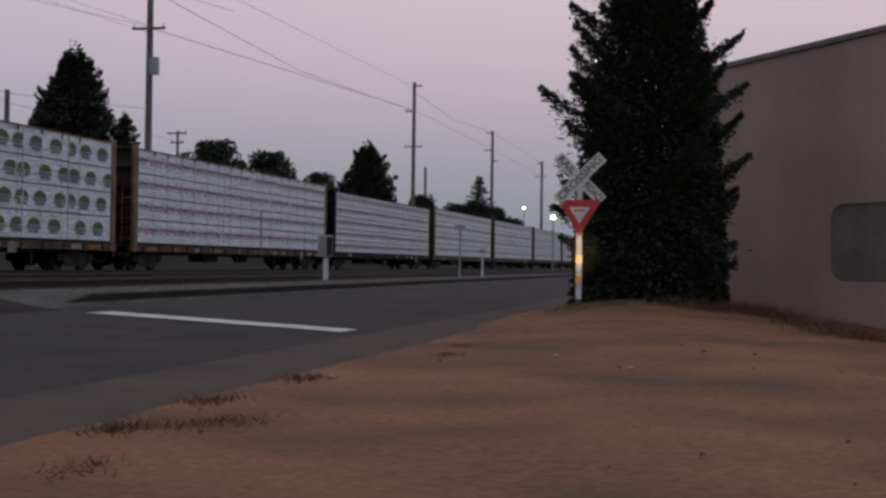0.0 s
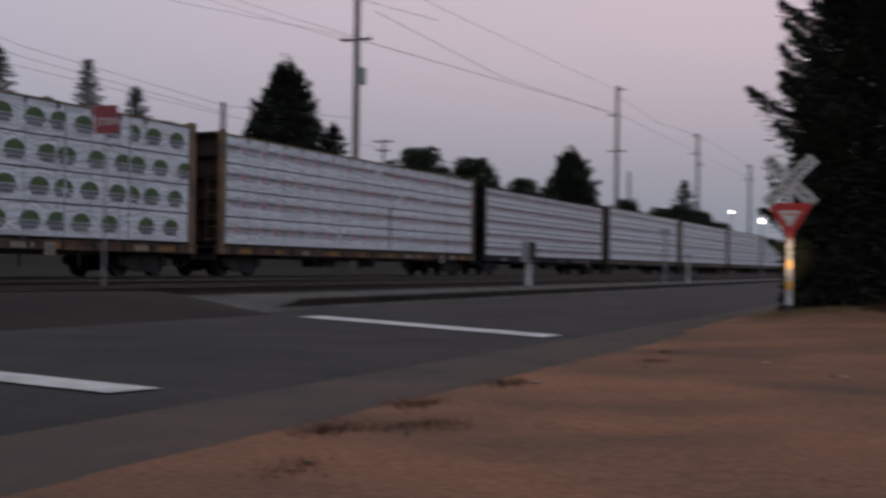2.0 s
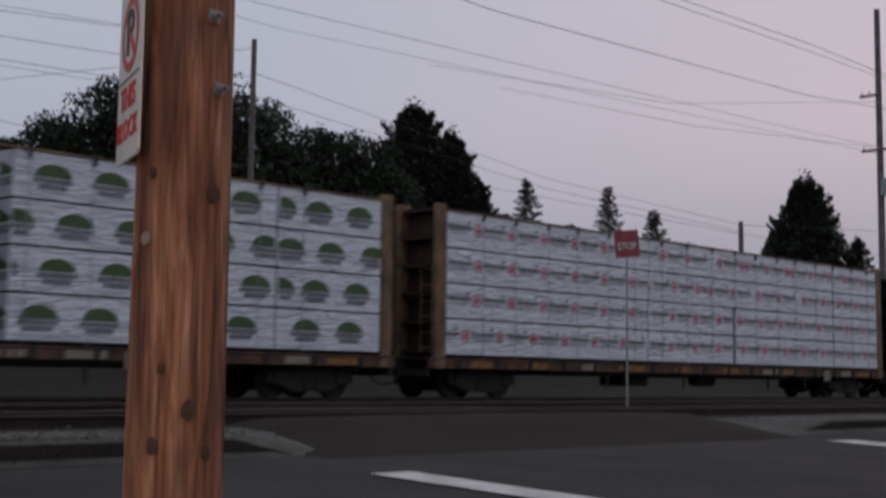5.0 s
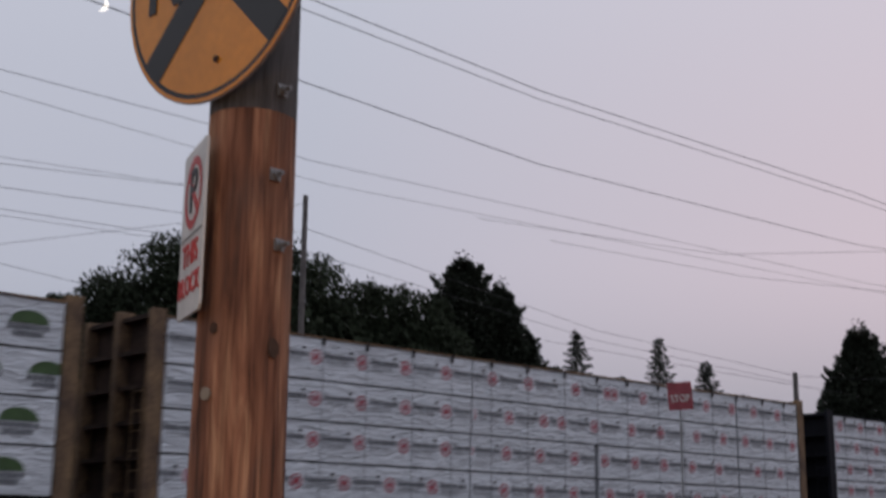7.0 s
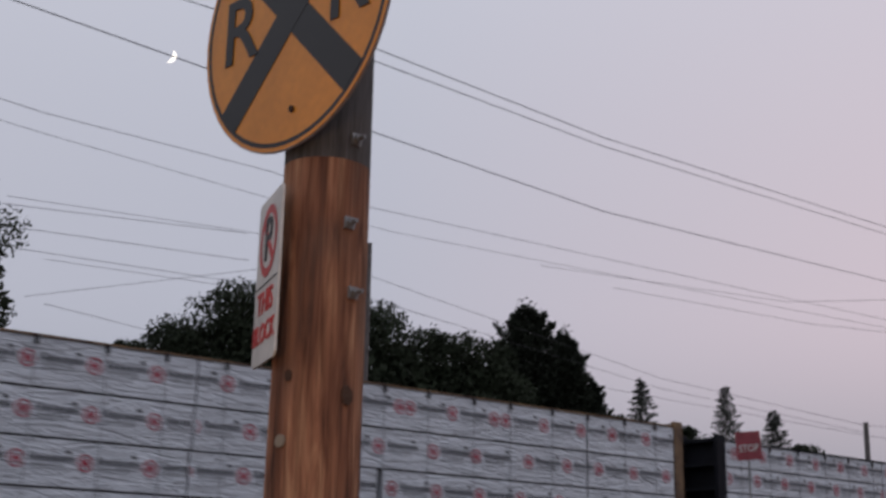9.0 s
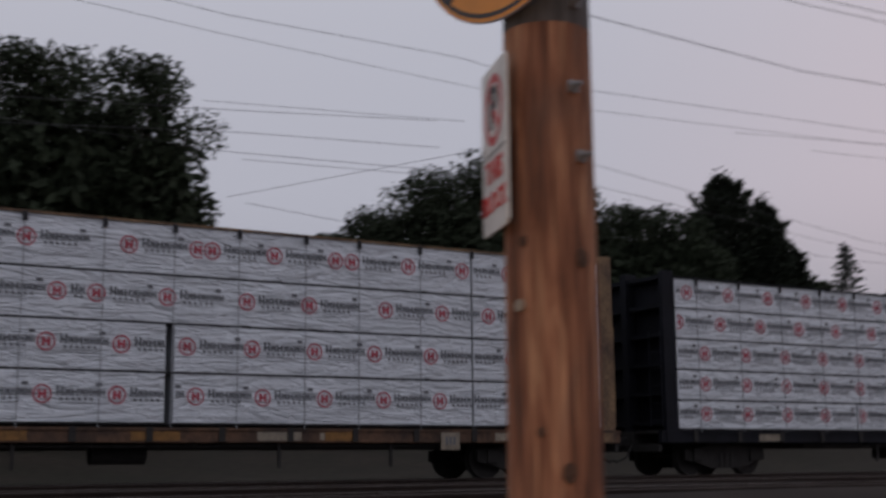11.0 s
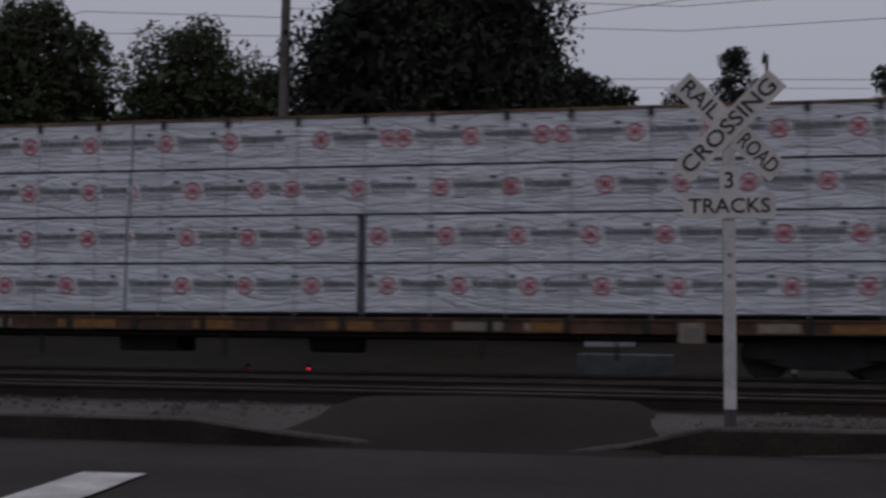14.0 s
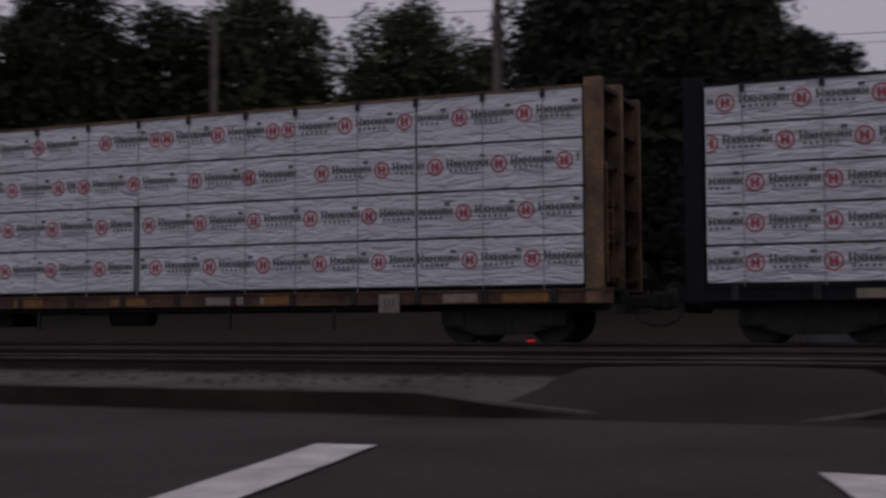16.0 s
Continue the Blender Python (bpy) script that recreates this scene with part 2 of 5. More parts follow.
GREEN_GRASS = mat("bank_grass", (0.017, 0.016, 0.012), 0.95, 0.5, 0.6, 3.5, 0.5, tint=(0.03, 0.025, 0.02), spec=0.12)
STUCCO = mat("tan_block_wall", (0.34, 0.235, 0.205), 0.9, 0.2, 0.35, 18, 0.4)
ROOF_EDGE = mat("roof_edge", (0.16, 0.13, 0.12), 0.7, 0.2, 2, 20, 0.1)
WINDOW_DARK = mat("dull_window", (0.06, 0.075, 0.075), 0.35, 0.3, 1.5, 20, 0)
BLOCK_GREY = mat("grimy_concrete", (0.15, 0.16, 0.17), 0.9, 0.3, 2, 20, 0.2)
PAINTED_WINDOW = mat("painted_over_window", (0.165, 0.135, 0.122), 0.85, 0.25, 0.8, 20, 0, spec=0.2)
FADED_RED = mat("faded_sign_red", (0.27, 0.045, 0.06), 0.55, 0.2, 6, 30, 0)
SHED_GREY = mat("grey_siding", (0.30, 0.32, 0.34), 0.8, 0.2, 2, 20, 0.1)
CABLE = mat("cable", (0.05, 0.05, 0.055), 0.8, 0.1, 2, 20, 0)
CAR_PAINT = mat("dark_vehicle_paint", (0.03, 0.03, 0.035), 0.3, 0.1, 3, 30, 0)
GLASS_DARK = mat("vehicle_glass", (0.02, 0.022, 0.025), 0.1, 0.1, 3, 30, 0)
RUBBER = mat("tyre_rubber", (0.02, 0.02, 0.02), 0.9, 0.2, 5, 30, 0)
LAMP_WHITE = glow("lamp_white", (1.0, 0.93, 0.82), 6.0)
LAMP_WARM = glow("lamp_warm", (1.0, 0.62, 0.25), 9.0)
LAMP_RED = glow("lamp_red", (1.0, 0.03, 0.05), 0.9)
MOON = glow("moonlit", (1.0, 0.93, 0.84), 1.3)

# ---------------------------------------------------------------- mesh building


class Shape:
    """Gathers faces for one mesh; each face has the number of its material."""

    def __init__(self):
        self.v, self.f, self.m = [], [], []

    def face(self, pts, mi=0):
        k = len(self.v)
        self.v += [tuple(p) for p in pts]
        self.f.append(tuple(range(k, k + len(pts))))
        self.m.append(mi)

    def box(self, x0, x1, y0, y1, z0, z1, mi=0, chamfer=0.0):
        k = len(self.v)
        c = chamfer
        for z, i in ((z0, c), (z0 + c, 0), (z1 - c, 0), (z1, c)):
            self.v += [(x0 + i, y0 + i, z), (x1 - i, y0 + i, z), (x1 - i, y1 - i, z), (x0 + i, y1 - i, z)]
        self.f.append((k + 3, k + 2, k + 1, k))
        self.f.append((k + 12, k + 13, k + 14, k + 15))
        self.m += [mi, mi]
        for r in range(3):
            if r != 1 and c == 0:
                continue
            for i in range(4):
                j = (i + 1) % 4
                self.f.append((k + 4 * r + i, k + 4 * r + j, k + 4 * r + 4 + j, k + 4 * r + 4 + i))
                self.m.append(mi)

    def prism(self, pts, y0, y1, mi=0):
        """A plate: an outline in x and z, counter-clockwise, from y0 (front) to y1."""
        n, k = len(pts), len(self.v)
        self.v += [(x, y0, z) for x, z in pts] + [(x, y1, z) for x, z in pts]
        self.f += [tuple(k + i for i in range(n)), tuple(k + n + i for i in reversed(range(n)))]
        self.m += [mi, mi]
        for i in range(n):
            j = (i + 1) % n
            self.f.append((k + j, k + i, k + n + i, k + n + j))
            self.m.append(mi)

    def keep(self, x0, x1):
        """Drops the faces that do not lie between x0 and x1."""
        ok = [all(x0 <= self.v[i][0] <= x1 for i in f) for f in self.f]
        self.m = [m for m, o in zip(self.m, ok) if o]
        self.f = [f for f, o in zip(self.f, ok) if o]

    def tube(self, p, q, r0, r1=None, sides=8, mi=0):
        r1 = r0 if r1 is None else r1
        p, q = Vector(p), Vector(q)
        d = (q - p).normalized()
        a = d.orthogonal().normalized()
        b = d.cross(a)
        k = len(self.v)
        for c, r in ((p, r0), (q, r1)):
            self.v += [tuple(c + r * (math.cos(t) * a + math.sin(t) * b)) for t in (math.tau * i / sides for i in range(sides))]
        for i in range(sides):
            j = (i + 1) % sides
            self.f.append((k + i, k + j, k + sides + j, k + sides + i))
            self.m.append(mi)
        self.f += [tuple(k + i for i in reversed(range(sides))), tuple(k + sides + i for i in range(sides))]
        self.m += [mi, mi]

    def mesh(self, name, *mats, smooth=False):
        me = bpy.data.meshes.new(name)
        me.from_pydata(self.v, [], self.f)
        for m in mats:
            me.materials.append(m)
        me.polygons.foreach_set("material_index", self.m)
        if smooth:
            me.polygons.foreach_set("use_smooth", [True] * len(self.f))
        me.update()
        return me


def part(name, shape, mats, parent, label="", smooth=False, m=None):
    """Links a shape (or a ready mesh) as one part under a thing or a part."""
    me = shape if isinstance(shape, bpy.types.Mesh) else shape.mesh(name, *mats, smooth=smooth)
    ob = new(name, me)
    ob.parent = parent
    if m is not None:
        ob.matrix_basis = m
    return tagged(ob, label)


def thing(name, m, label, category, group="", kind=""):
    ob = new(name)
    ob.empty_display_size = 0.2
    ob.matrix_basis = m
    return tagged(ob, label, category, group, kind)


def solid(name, shape, mats, label, category="", group="", kind="", m=None, smooth=False):
    ob = new(name, shape.mesh(name, *mats, smooth=smooth))
    if m is not None:
        ob.matrix_basis = m
    return tagged(ob, label, category, group, kind)


def letters(text, size, mi_depth=0.004):
    """Built-in font as a mesh in x and z, centred, facing -y."""
    cu = bpy.data.curves.new("letters", "FONT")
    cu.body, cu.size, cu.align_x, cu.align_y, cu.extrude, cu.resolution_u, cu.offset = text, size, "CENTER", "CENTER", mi_depth / 2, 3, size * 0.012
    tmp = bpy.data.objects.new("letters", cu)
    scene.collection.objects.link(tmp)
    bpy.context.view_layer.update()
    me = bpy.data.meshes.new_from_object(tmp.evaluated_get(bpy.context.evaluated_depsgraph_get()))
    bpy.data.objects.remove(tmp)
    me.transform(Matrix.Rotation(radians(90), 4, "X"))
    return me


def disc(r, n=36, cx=0.0, cz=0.0):
    return [(cx + r * math.cos(math.tau * i / n), cz + r * math.sin(math.tau * i / n)) for i in range(n)]


# ---------------------------------------------------------------- plan
# s runs along the railway, q from the eye across it; the tracks bear 12.85 degrees to the right of straight ahead
TH = radians(12.845)
US, UC = math.sin(TH), math.cos(TH)
RAILS = 90 - 12.845


def W(s, q, z=0.0):
    return Vector((US * s - UC * q, UC * s + US * q, z))


def polar(az, d, z=0.0):
    a = radians(az)
    return Vector((-d * math.sin(a), d * math.cos(a), z))


def road_z(q):
    return float(np.interp(q, [4, 11.5, 13, 17, 60], [0, 0.12, 0.2, 0.3, 0.42]))


def land_z(s, q):
    z = float(np.interp(q, [-300, -6, 3, 3.6, 11.4, 11.9, 13.2, 21, 29, 33, 40, 60, 400], [0.0, -0.05, 0.0, 0.0, 0.1, 0.33, 0.38, 0.42, 0.42, 0.7, 1.7, 2.2, 3.0]))
    if q > 46 and s < 70:
        z += min(1.0, (70 - s) / 30) * float(np.interp(q, [46, 50, 60, 400], [0, 1.4, 1.9, 1.5]))
    z += 0.30 * math.exp(-((s - 25.5) / 4.5) ** 2 - ((q - 1.5) / 1.9) ** 2)
    z -= 0.30 * math.exp(-((s - 24) / 6) ** 2 - ((q + 4) / 2.0) ** 2)
    return z


def ground_sheet():
    ss = np.concatenate([np.linspace(-1500, -80, 12), np.arange(-70, 120, 1.0), np.linspace(125, 3000, 22)])
    qs = np.concatenate([np.linspace(-1500, -40, 12), np.arange(-35, -8, 1.5), np.arange(-8, 16, 0.5), np.arange(16, 60, 1.5), np.linspace(65, 3000, 18)])
    sh = Shape()
    for s in ss:
        for q in qs:
            z = land_z(s, q)
            if 11.3 < q < 13.4 and (-5.1 < s < -0.5 or 9.4 < s < 20.8):
                z = min(z, float(np.interp(q, [11.1, 12, 12.8, 13.3], [0.108, 0.24, 0.40, 0.475])) - 0.09)
            elif 4.1 < q < 11.7:
                z = min(z, road_z(q)) - 0.06
            elif -10 < q < 3.4 and -20 < s < 60:
                z += 0.05 * (noise.noise((s * 0.7, q * 0.7, 0)) - 0.1) * min(1, (3.5 - q)) + 0.02 * noise.noise((s * 3, q * 3, 5))
            sh.v.append(tuple(W(s, q, z)))
    nq = len(qs)
    for i in range(len(ss) - 1):
        for j in range(nq - 1):
            k = i * nq + j
            sh.f.append((k, k + nq, k + nq + 1, k + 1))
            qm = (qs[j] + qs[j + 1]) / 2
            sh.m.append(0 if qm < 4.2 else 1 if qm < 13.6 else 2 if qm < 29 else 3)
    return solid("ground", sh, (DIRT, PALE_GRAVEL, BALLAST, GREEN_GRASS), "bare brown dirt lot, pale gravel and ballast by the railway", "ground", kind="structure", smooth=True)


def strip(name, q0, q1, s0, s1, zf, material, label, category, ds=0.5, nq=10, ragged=0.0):
    sh = Shape()
    n = int((s1 - s0) / ds)
    for i in range(n + 1):
        s = s0 + (s1 - s0) * i / n
        for j in range(nq + 1):
            q = q0 + (q1 - q0) * j / nq
            if j == 0 and ragged:
                q += ragged * (noise.noise((s * 0.55, 3.3, 0)) + 0.5 * noise.noise((s * 2.3, 7.7, 0)))
            sh.v.append(tuple(W(s, q, zf(q))))
    for i in range(n):
        for j in range(nq):
            k = i * (nq + 1) + j
            sh.f.append((k, k + nq + 1, k + nq + 2, k + 1))
            sh.m.append(0)
    return solid(name, sh, (material,), label, category, kind="structure", smooth=True)


ground_sheet()
strip("road", 4.6, 11.62, -70, 150, road_z, ASPHALT, "dark grey worn asphalt road along the railway", "road", nq=8)
strip("road_shoulder", 3.5, 4.85, -70, 150, lambda q: road_z(q) + 0.018 if q > 3.8 else -0.03, DUSTY, "dusty brownish broken edge of the asphalt", "road", nq=4, ragged=0.22)


# worn white bars across the road
def road_bar(corners):
    sh = Shape()
    pts = []
    for x, y in corners:
        q = -UC * x + US * y
        pts.append((x, y, road_z(q) + 0.012))
    a, b, c, d = [Vector(p) for p in pts]
    n = 14
    for i in range(n):
        f0, f1 = i / n, (i + 1) / n
        w0, w1 = 0.02 * noise.noise((f0 * 9, a.x, 0)), 0.02 * noise.noise((f1 * 9, a.x, 0))
        q0, q1, q2, q3 = a.lerp(b, f0), a.lerp(b, f1), d.lerp(c, f1), d.lerp(c, f0)
        lift = Vector((0, 0, 0.004))
        sh.face([q0 + (q3 - q0) * w0 + lift, q1 + (q2 - q1) * w1 + lift, q2 + (q2 - q1) * w1 + lift, q3 + (q3 - q0) * w0 + lift])
    solid("road_bar", sh, (ROAD_PAINT,), "worn white painted bar across the asphalt road", "road marking", "white road bars", kind="structure")


for corners in (
    ((-5.83, 21.02), (-1.37, 17.77), (-1.16, 18.49), (-5.59, 21.74)),
    ((-7.25, 10.25), (-3.86, 8.89), (-3.63, 9.35), (-7.12, 10.78)),
    ((-8.3, 3.85), (-4.72, 5.35), (-4.85, 5.62), (-8.55, 4.32)),
    ((-9.55, -2.83), (-5.9, -3.06), (-5.9, -2.58), (-9.47, -2.35)),
    ((-8.22, 0.67), (-5.2, 0.87), (-5.2, 1.32), (-8.08, 1.10)),
):
    road_bar(corners)

# kerbs with their sloping ends at the crossing
def kerb(name, pts, label):
    """pts: s, q, top height, foot height."""
    sh = Shape()
    rows = []
    for s, q, z1, z0 in pts:
        rows.append([W(s, q, z0 - 0.1), W(s, q + 0.01, z1 - 0.025), W(s, q + 0.03, z1), W(s, q + 0.17, z1 + 0.004), W(s, q + 0.18, z0 - 0.1)])
    for a, b in zip(rows, rows[1:]):
        for i in range(4):
            # the front face gets the painted shade
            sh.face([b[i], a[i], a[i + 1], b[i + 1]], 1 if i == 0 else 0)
    sh.face(list(reversed(rows[0])))
    sh.face(rows[-1])
    solid(name, sh, (CONCRETE, KERB_SHADE), label, "kerb", "kerbs", kind="structure")


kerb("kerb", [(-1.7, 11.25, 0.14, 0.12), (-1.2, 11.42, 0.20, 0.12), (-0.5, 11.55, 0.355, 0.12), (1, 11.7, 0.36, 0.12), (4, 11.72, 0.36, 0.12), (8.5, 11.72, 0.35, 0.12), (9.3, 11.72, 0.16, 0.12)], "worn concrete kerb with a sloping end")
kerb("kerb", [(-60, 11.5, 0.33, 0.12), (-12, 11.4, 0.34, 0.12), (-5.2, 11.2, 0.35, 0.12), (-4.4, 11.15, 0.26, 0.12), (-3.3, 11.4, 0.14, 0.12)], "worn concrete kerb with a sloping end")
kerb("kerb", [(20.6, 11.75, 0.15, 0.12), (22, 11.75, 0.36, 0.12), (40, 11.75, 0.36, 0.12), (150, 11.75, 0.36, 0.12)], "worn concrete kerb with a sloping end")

# asphalt ramps that lead over the tracks, and crossing panels between the rails
def ramp(name, s0, s1, flare):
    sh = Shape()
    qs = [11.1, 12.0, 12.8, 13.3, 22.9]
    zs = [0.108, 0.24, 0.40, 0.475, 0.49]
    n = 12
    for q, z in zip(qs, zs):
        g = flare * max(0, (12.6 - q) / 1.3)
        for i in range(n + 1):
            f = i / n
            crown = 0.03 * math.sin(math.pi * f) if q > 11.5 else 0.0
            edge = 0.10 if i in (0, n) and q > 11.5 else 0
            sh.v.append(tuple(W(s0 - g + (s1 - s0 + 2 * g) * f, q, z + crown - edge)))
    for r in range(len(qs) - 1):
        for i in range(n):
            k = r * (n + 1) + i
            sh.f.append((k, k + 1, k + n + 2, k + n + 1))
            sh.m.append(0)
    solid(name, sh, (OLD_ASPHALT,), "old dark asphalt ramp over the tracks", "road", kind="structure", smooth=True)


ramp("crossing_ramp", -4.5, -1.05, 0.5)
ramp("crossing_ramp", 9.8, 20.4, 0.4)


# three tracks
def track(q, top):
    ob = thing("railway_track", pose(0, 0, 0), "rusty steel rails on timber ties in ballast", "railway track", "tracks", "structure")
    for side in (-0.75, 0.75):
        sh = Shape()
        prof = ((-0.07, -0.165), (0.07, -0.165), (0.07, -0.15), (0.012, -0.14), (0.012, -0.04), (0.036, -0.03), (0.034, 0.0), (-0.034, 0.0), (-0.036, -0.03), (-0.012, -0.04), (-0.012, -0.14), (-0.07, -0.15))
        p = [W(-90, q + side + y, top + z) for y, z in prof]
        r = [W(320, q + side + y, top + z) for y, z in prof]
        n = len(prof)
        for i in range(n):
            j = (i + 1) % n
            sh.face([p[i], r[i], r[j], p[j]])
        rail = part("rail", sh, (RAIL_STEEL,), ob)
        sh = Shape()
        a, b, c, d = W(-90, q + side - 0.026, top), W(320, q + side - 0.026, top), W(320, q + side + 0.026, top), W(-90, q + side + 0.026, top)
        up = Vector((0, 0, 0.004))
        sh.face([a + up, d + up, c + up, b + up][::-1])
        sh.face([a, a + up, b + up, b][::-1])
        part("running_surface", sh, (BRIGHT_STEEL,), rail, "worn bright steel")
    ties = Shape()
    for i in range(-120, 330):
        s = i * 0.52
        if s > 110 and i % 3:
            continue
        c = [W(s - 0.11, q - 1.3), W(s + 0.11, q - 1.3), W(s + 0.11, q + 1.3), W(s - 0.11, q + 1.3)]
        lo, hi = top - 0.33, top - 0.167
        ties.face([Vector((p.x, p.y, hi)) for p in reversed(c)] and [Vector((p.x, p.y, hi)) for p in c])
        for i2 in range(4):
            j2 = (i2 + 1) % 4
            ties.face([(c[i2].x, c[i2].y, lo), (c[j2].x, c[j2].y, lo), (c[j2].x, c[j2].y, hi), (c[i2].x, c[i2].y, hi)])
    tagged(part("ties", ties, (TIMBER_TIE,), ob), kind="stuff")


track(23.82, 0.58)
track(19.3, 0.56)
track(14.85, 0.54)

# ---------------------------------------------------------------- train
X_TIERS4 = (1.06, 1.98, 2.87, 3.76, 4.70)
X_TIERS5 = (1.03, 1.70, 2.40, 3.11, 3.82, 4.52)
HALF = 11.5


def bundle_mesh(x0, x1, z0, z1, seed, near=True):
    """A wrapped stack of boards with a creased front."""
    sh = Shape()
    y0, y1 = (-1.42, -0.14) if near else (0.14, 1.42)
    g = 0.022
    x0, x1, z0, z1 = x0 + g, x1 - g, z0 + 0.040, z1 - 0.004
    if near:
        nx, nz = max(2, int((x1 - x0) / 0.16)), 6
        k = len(sh.v)
        for j in range(nz + 1):
            for i in range(nx + 1):
                x, z = x0 + (x1 - x0) * i / nx, z0 + (z1 - z0) * j / nz
                edge = 0 < i < nx and 0 < j < nz
                dent = 0.034 * abs(noise.noise((x * 1.6 + z * 1.1, z * 3.2, seed))) + 0.012 * abs(noise.noise((x * 5, z * 5 + x, seed + 9))) if edge else 0.012
                sh.v.append((x, y0 + dent, z))
        for j in range(nz):
            for i in range(nx):
                a = k + j * (nx + 1) + i
                sh.f.append((a, a + 1, a + nx + 2, a + nx + 1))
                sh.m.append(0)
        y0 += 0.012
    k = len(sh.v)
    sh.box(x0, x1, y0, y1, z0, z1, 1)
    if near:
        del sh.f[-4], sh.m[-4]
    return sh


def word_print(sh, cx, cz, seed, faint):
    """Red ring, a word of dark bars and a finer line under it, as plain shapes."""
    y0, y1 = -1.4245, -1.42
    red, ink = (1, 0) if not faint else (2, 0)
    ro, ri, n = 0.165, 0.135, 20
    for i in range(n):
        a, b = math.tau * i / n, math.tau * (i + 1) / n
        sh.face([(cx + ri * math.cos(a), y0, cz + ri * math.sin(a)), (cx + ro * math.cos(a), y0, cz + ro * math.sin(a)), (cx + ro * math.cos(b), y0, cz + ro * math.sin(b)), (cx + ri * math.cos(b), y0, cz + ri * math.sin(b))], red)
    for dx0, dx1, dz0, dz1 in ((-0.075, -0.02, -0.08, 0.08), (0.02, 0.075, -0.08, 0.08), (-0.02, 0.02, -0.022, 0.022)):
        sh.face([(cx + dx0, y0, cz + dz0), (cx + dx1, y0, cz + dz0), (cx + dx1, y0, cz + dz1), (cx + dx0, y0, cz + dz1)], red)
    x = cx + 0.24
    for i, w in enumerate((0.145, 0.115, 0.15, 0.105, 0.11, 0.125, 0.115)):
        h = 0.165 if i == 0 else 0.125
        for a, b in ((0, 0.27), (0.58, 0.85)):
            sh.face([(x + w * a, y0, cz - 0.025), (x + w * b, y0, cz - 0.025), (x + w * b, y0, cz - 0.025 + h), (x + w * a, y0, cz - 0.025 + h)], ink)
        sh.face([(x, y0 + 0.001, cz + 0.015), (x + w * 0.82, y0 + 0.001, cz + 0.03 - 0.02 * (i % 2)), (x + w * 0.82, y0 + 0.001, cz + 0.06 + 0.03 * (i % 2)), (x, y0 + 0.001, cz + 0.055)], ink)
        x += w
    for i in range(6):
        a = cx + 0.30 + i * 0.105
        sh.face([(a, y0, cz - 0.105), (a + 0.05, y0, cz - 0.105), (a + 0.05, y0, cz - 0.058), (a, y0, cz - 0.058)], ink)
    sh.face([(cx + 0.28, y0, cz - 0.15), (cx + 0.95, y0, cz - 0.15), (cx + 0.95, y0, cz - 0.141), (cx + 0.28, y0, cz - 0.141)], ink)
    sh.face([(cx + 0.92, y0, cz + 0.145), (cx + 1.03, y0, cz + 0.145), (cx + 1.03, y0, cz + 0.205), (cx + 0.92, y0, cz + 0.205)], ink)


def dome_print(sh, cx, cz, seed, faint):
    """A green dome over two rows of dark bars, as plain shapes."""
    y0 = -1.4245
    n, w, h = 14, 0.40, 0.25
    for i in range(n):
        a, b = cx - w + 2 * w * i / n, cx - w + 2 * w * (i + 1) / n
        ha, hb = (h * math.sqrt(max(0.0, 1 - ((e - cx) / w) ** 2)) for e in (a, b))
        sh.face([(a, y0, cz), (b, y0, cz), (b, y0, cz + hb), (a, y0, cz + ha)], 3)
    for row, (half, z, hh, cnt) in enumerate(((0.42, -0.125, 0.10, 7), (0.30, -0.25, 0.105, 6))):
        for i in range(cnt):
            a = cx - half + 2 * half * i / cnt
            b = a + 2 * half / cnt * 0.74
            sh.face([(a, y0, cz + z), (b, y0, cz + z), (b, y0, cz + z + hh), (a, y0, cz + z + hh)], 0)


def wheel_set(parent, x):
    """One truck: side frames, springs and two wheel pairs."""
    truck = Shape()
    for y in (-1.02, 0.94):
        truck.prism([(-1.25, 0.36), (-0.95, 0.30), (-0.45, 0.16), (0.45, 0.16), (0.95, 0.30), (1.25, 0.36), (1.25, 0.60), (0.8, 0.64), (0.35, 0.74), (-0.35, 0.74), (-0.8, 0.64), (-1.25, 0.60)], y, y + 0.09)
        for wx in (-0.89, 0.89):
            truck.box(wx - 0.13, wx + 0.13, y - 0.05, y + 0.14, 0.32, 0.62, 0, 0.02)
        for dx in (-0.17, 0, 0.17):
            truck.tube((dx, y + 0.03, 0.2), (dx, y + 0.03, 0.52), 0.07, sides=8)
    truck.box(-0.2, 0.2, -1.0, 1.0, 0.5, 0.78, 0, 0.03)
    tr = part("truck", truck, (UNDER,), parent, m=pose(x, 0, 0))
    axle = Shape()
    axle.tube((0, -0.66, 0), (0, 0.66, 0), 0.08, sides=10)
    axle = axle.mesh("axle", UNDER)
    disc_ = Shape()
    disc_.tube((0, -0.065, 0), (0, 0.065, 0), 0.42, sides=24)
    disc_.tube((0, 0.05, 0), (0, 0.085, 0), 0.445, sides=24)
    disc_.tube((0, -0.078, 0), (0, -0.06, 0), 0.13, sides=14)
    disc_ = disc_.mesh("wheel", UNDER)
    for wx in (-0.89, 0.89):
        part("axle", axle, (), tr, m=pose(wx, 0, 0.42))
        part("wheel", disc_, (), tr, m=pose(wx, -0.72, 0.42))
        part("wheel", disc_, (), tr, m=pose(wx, 0.72, 0.42, 0, 0, 180))


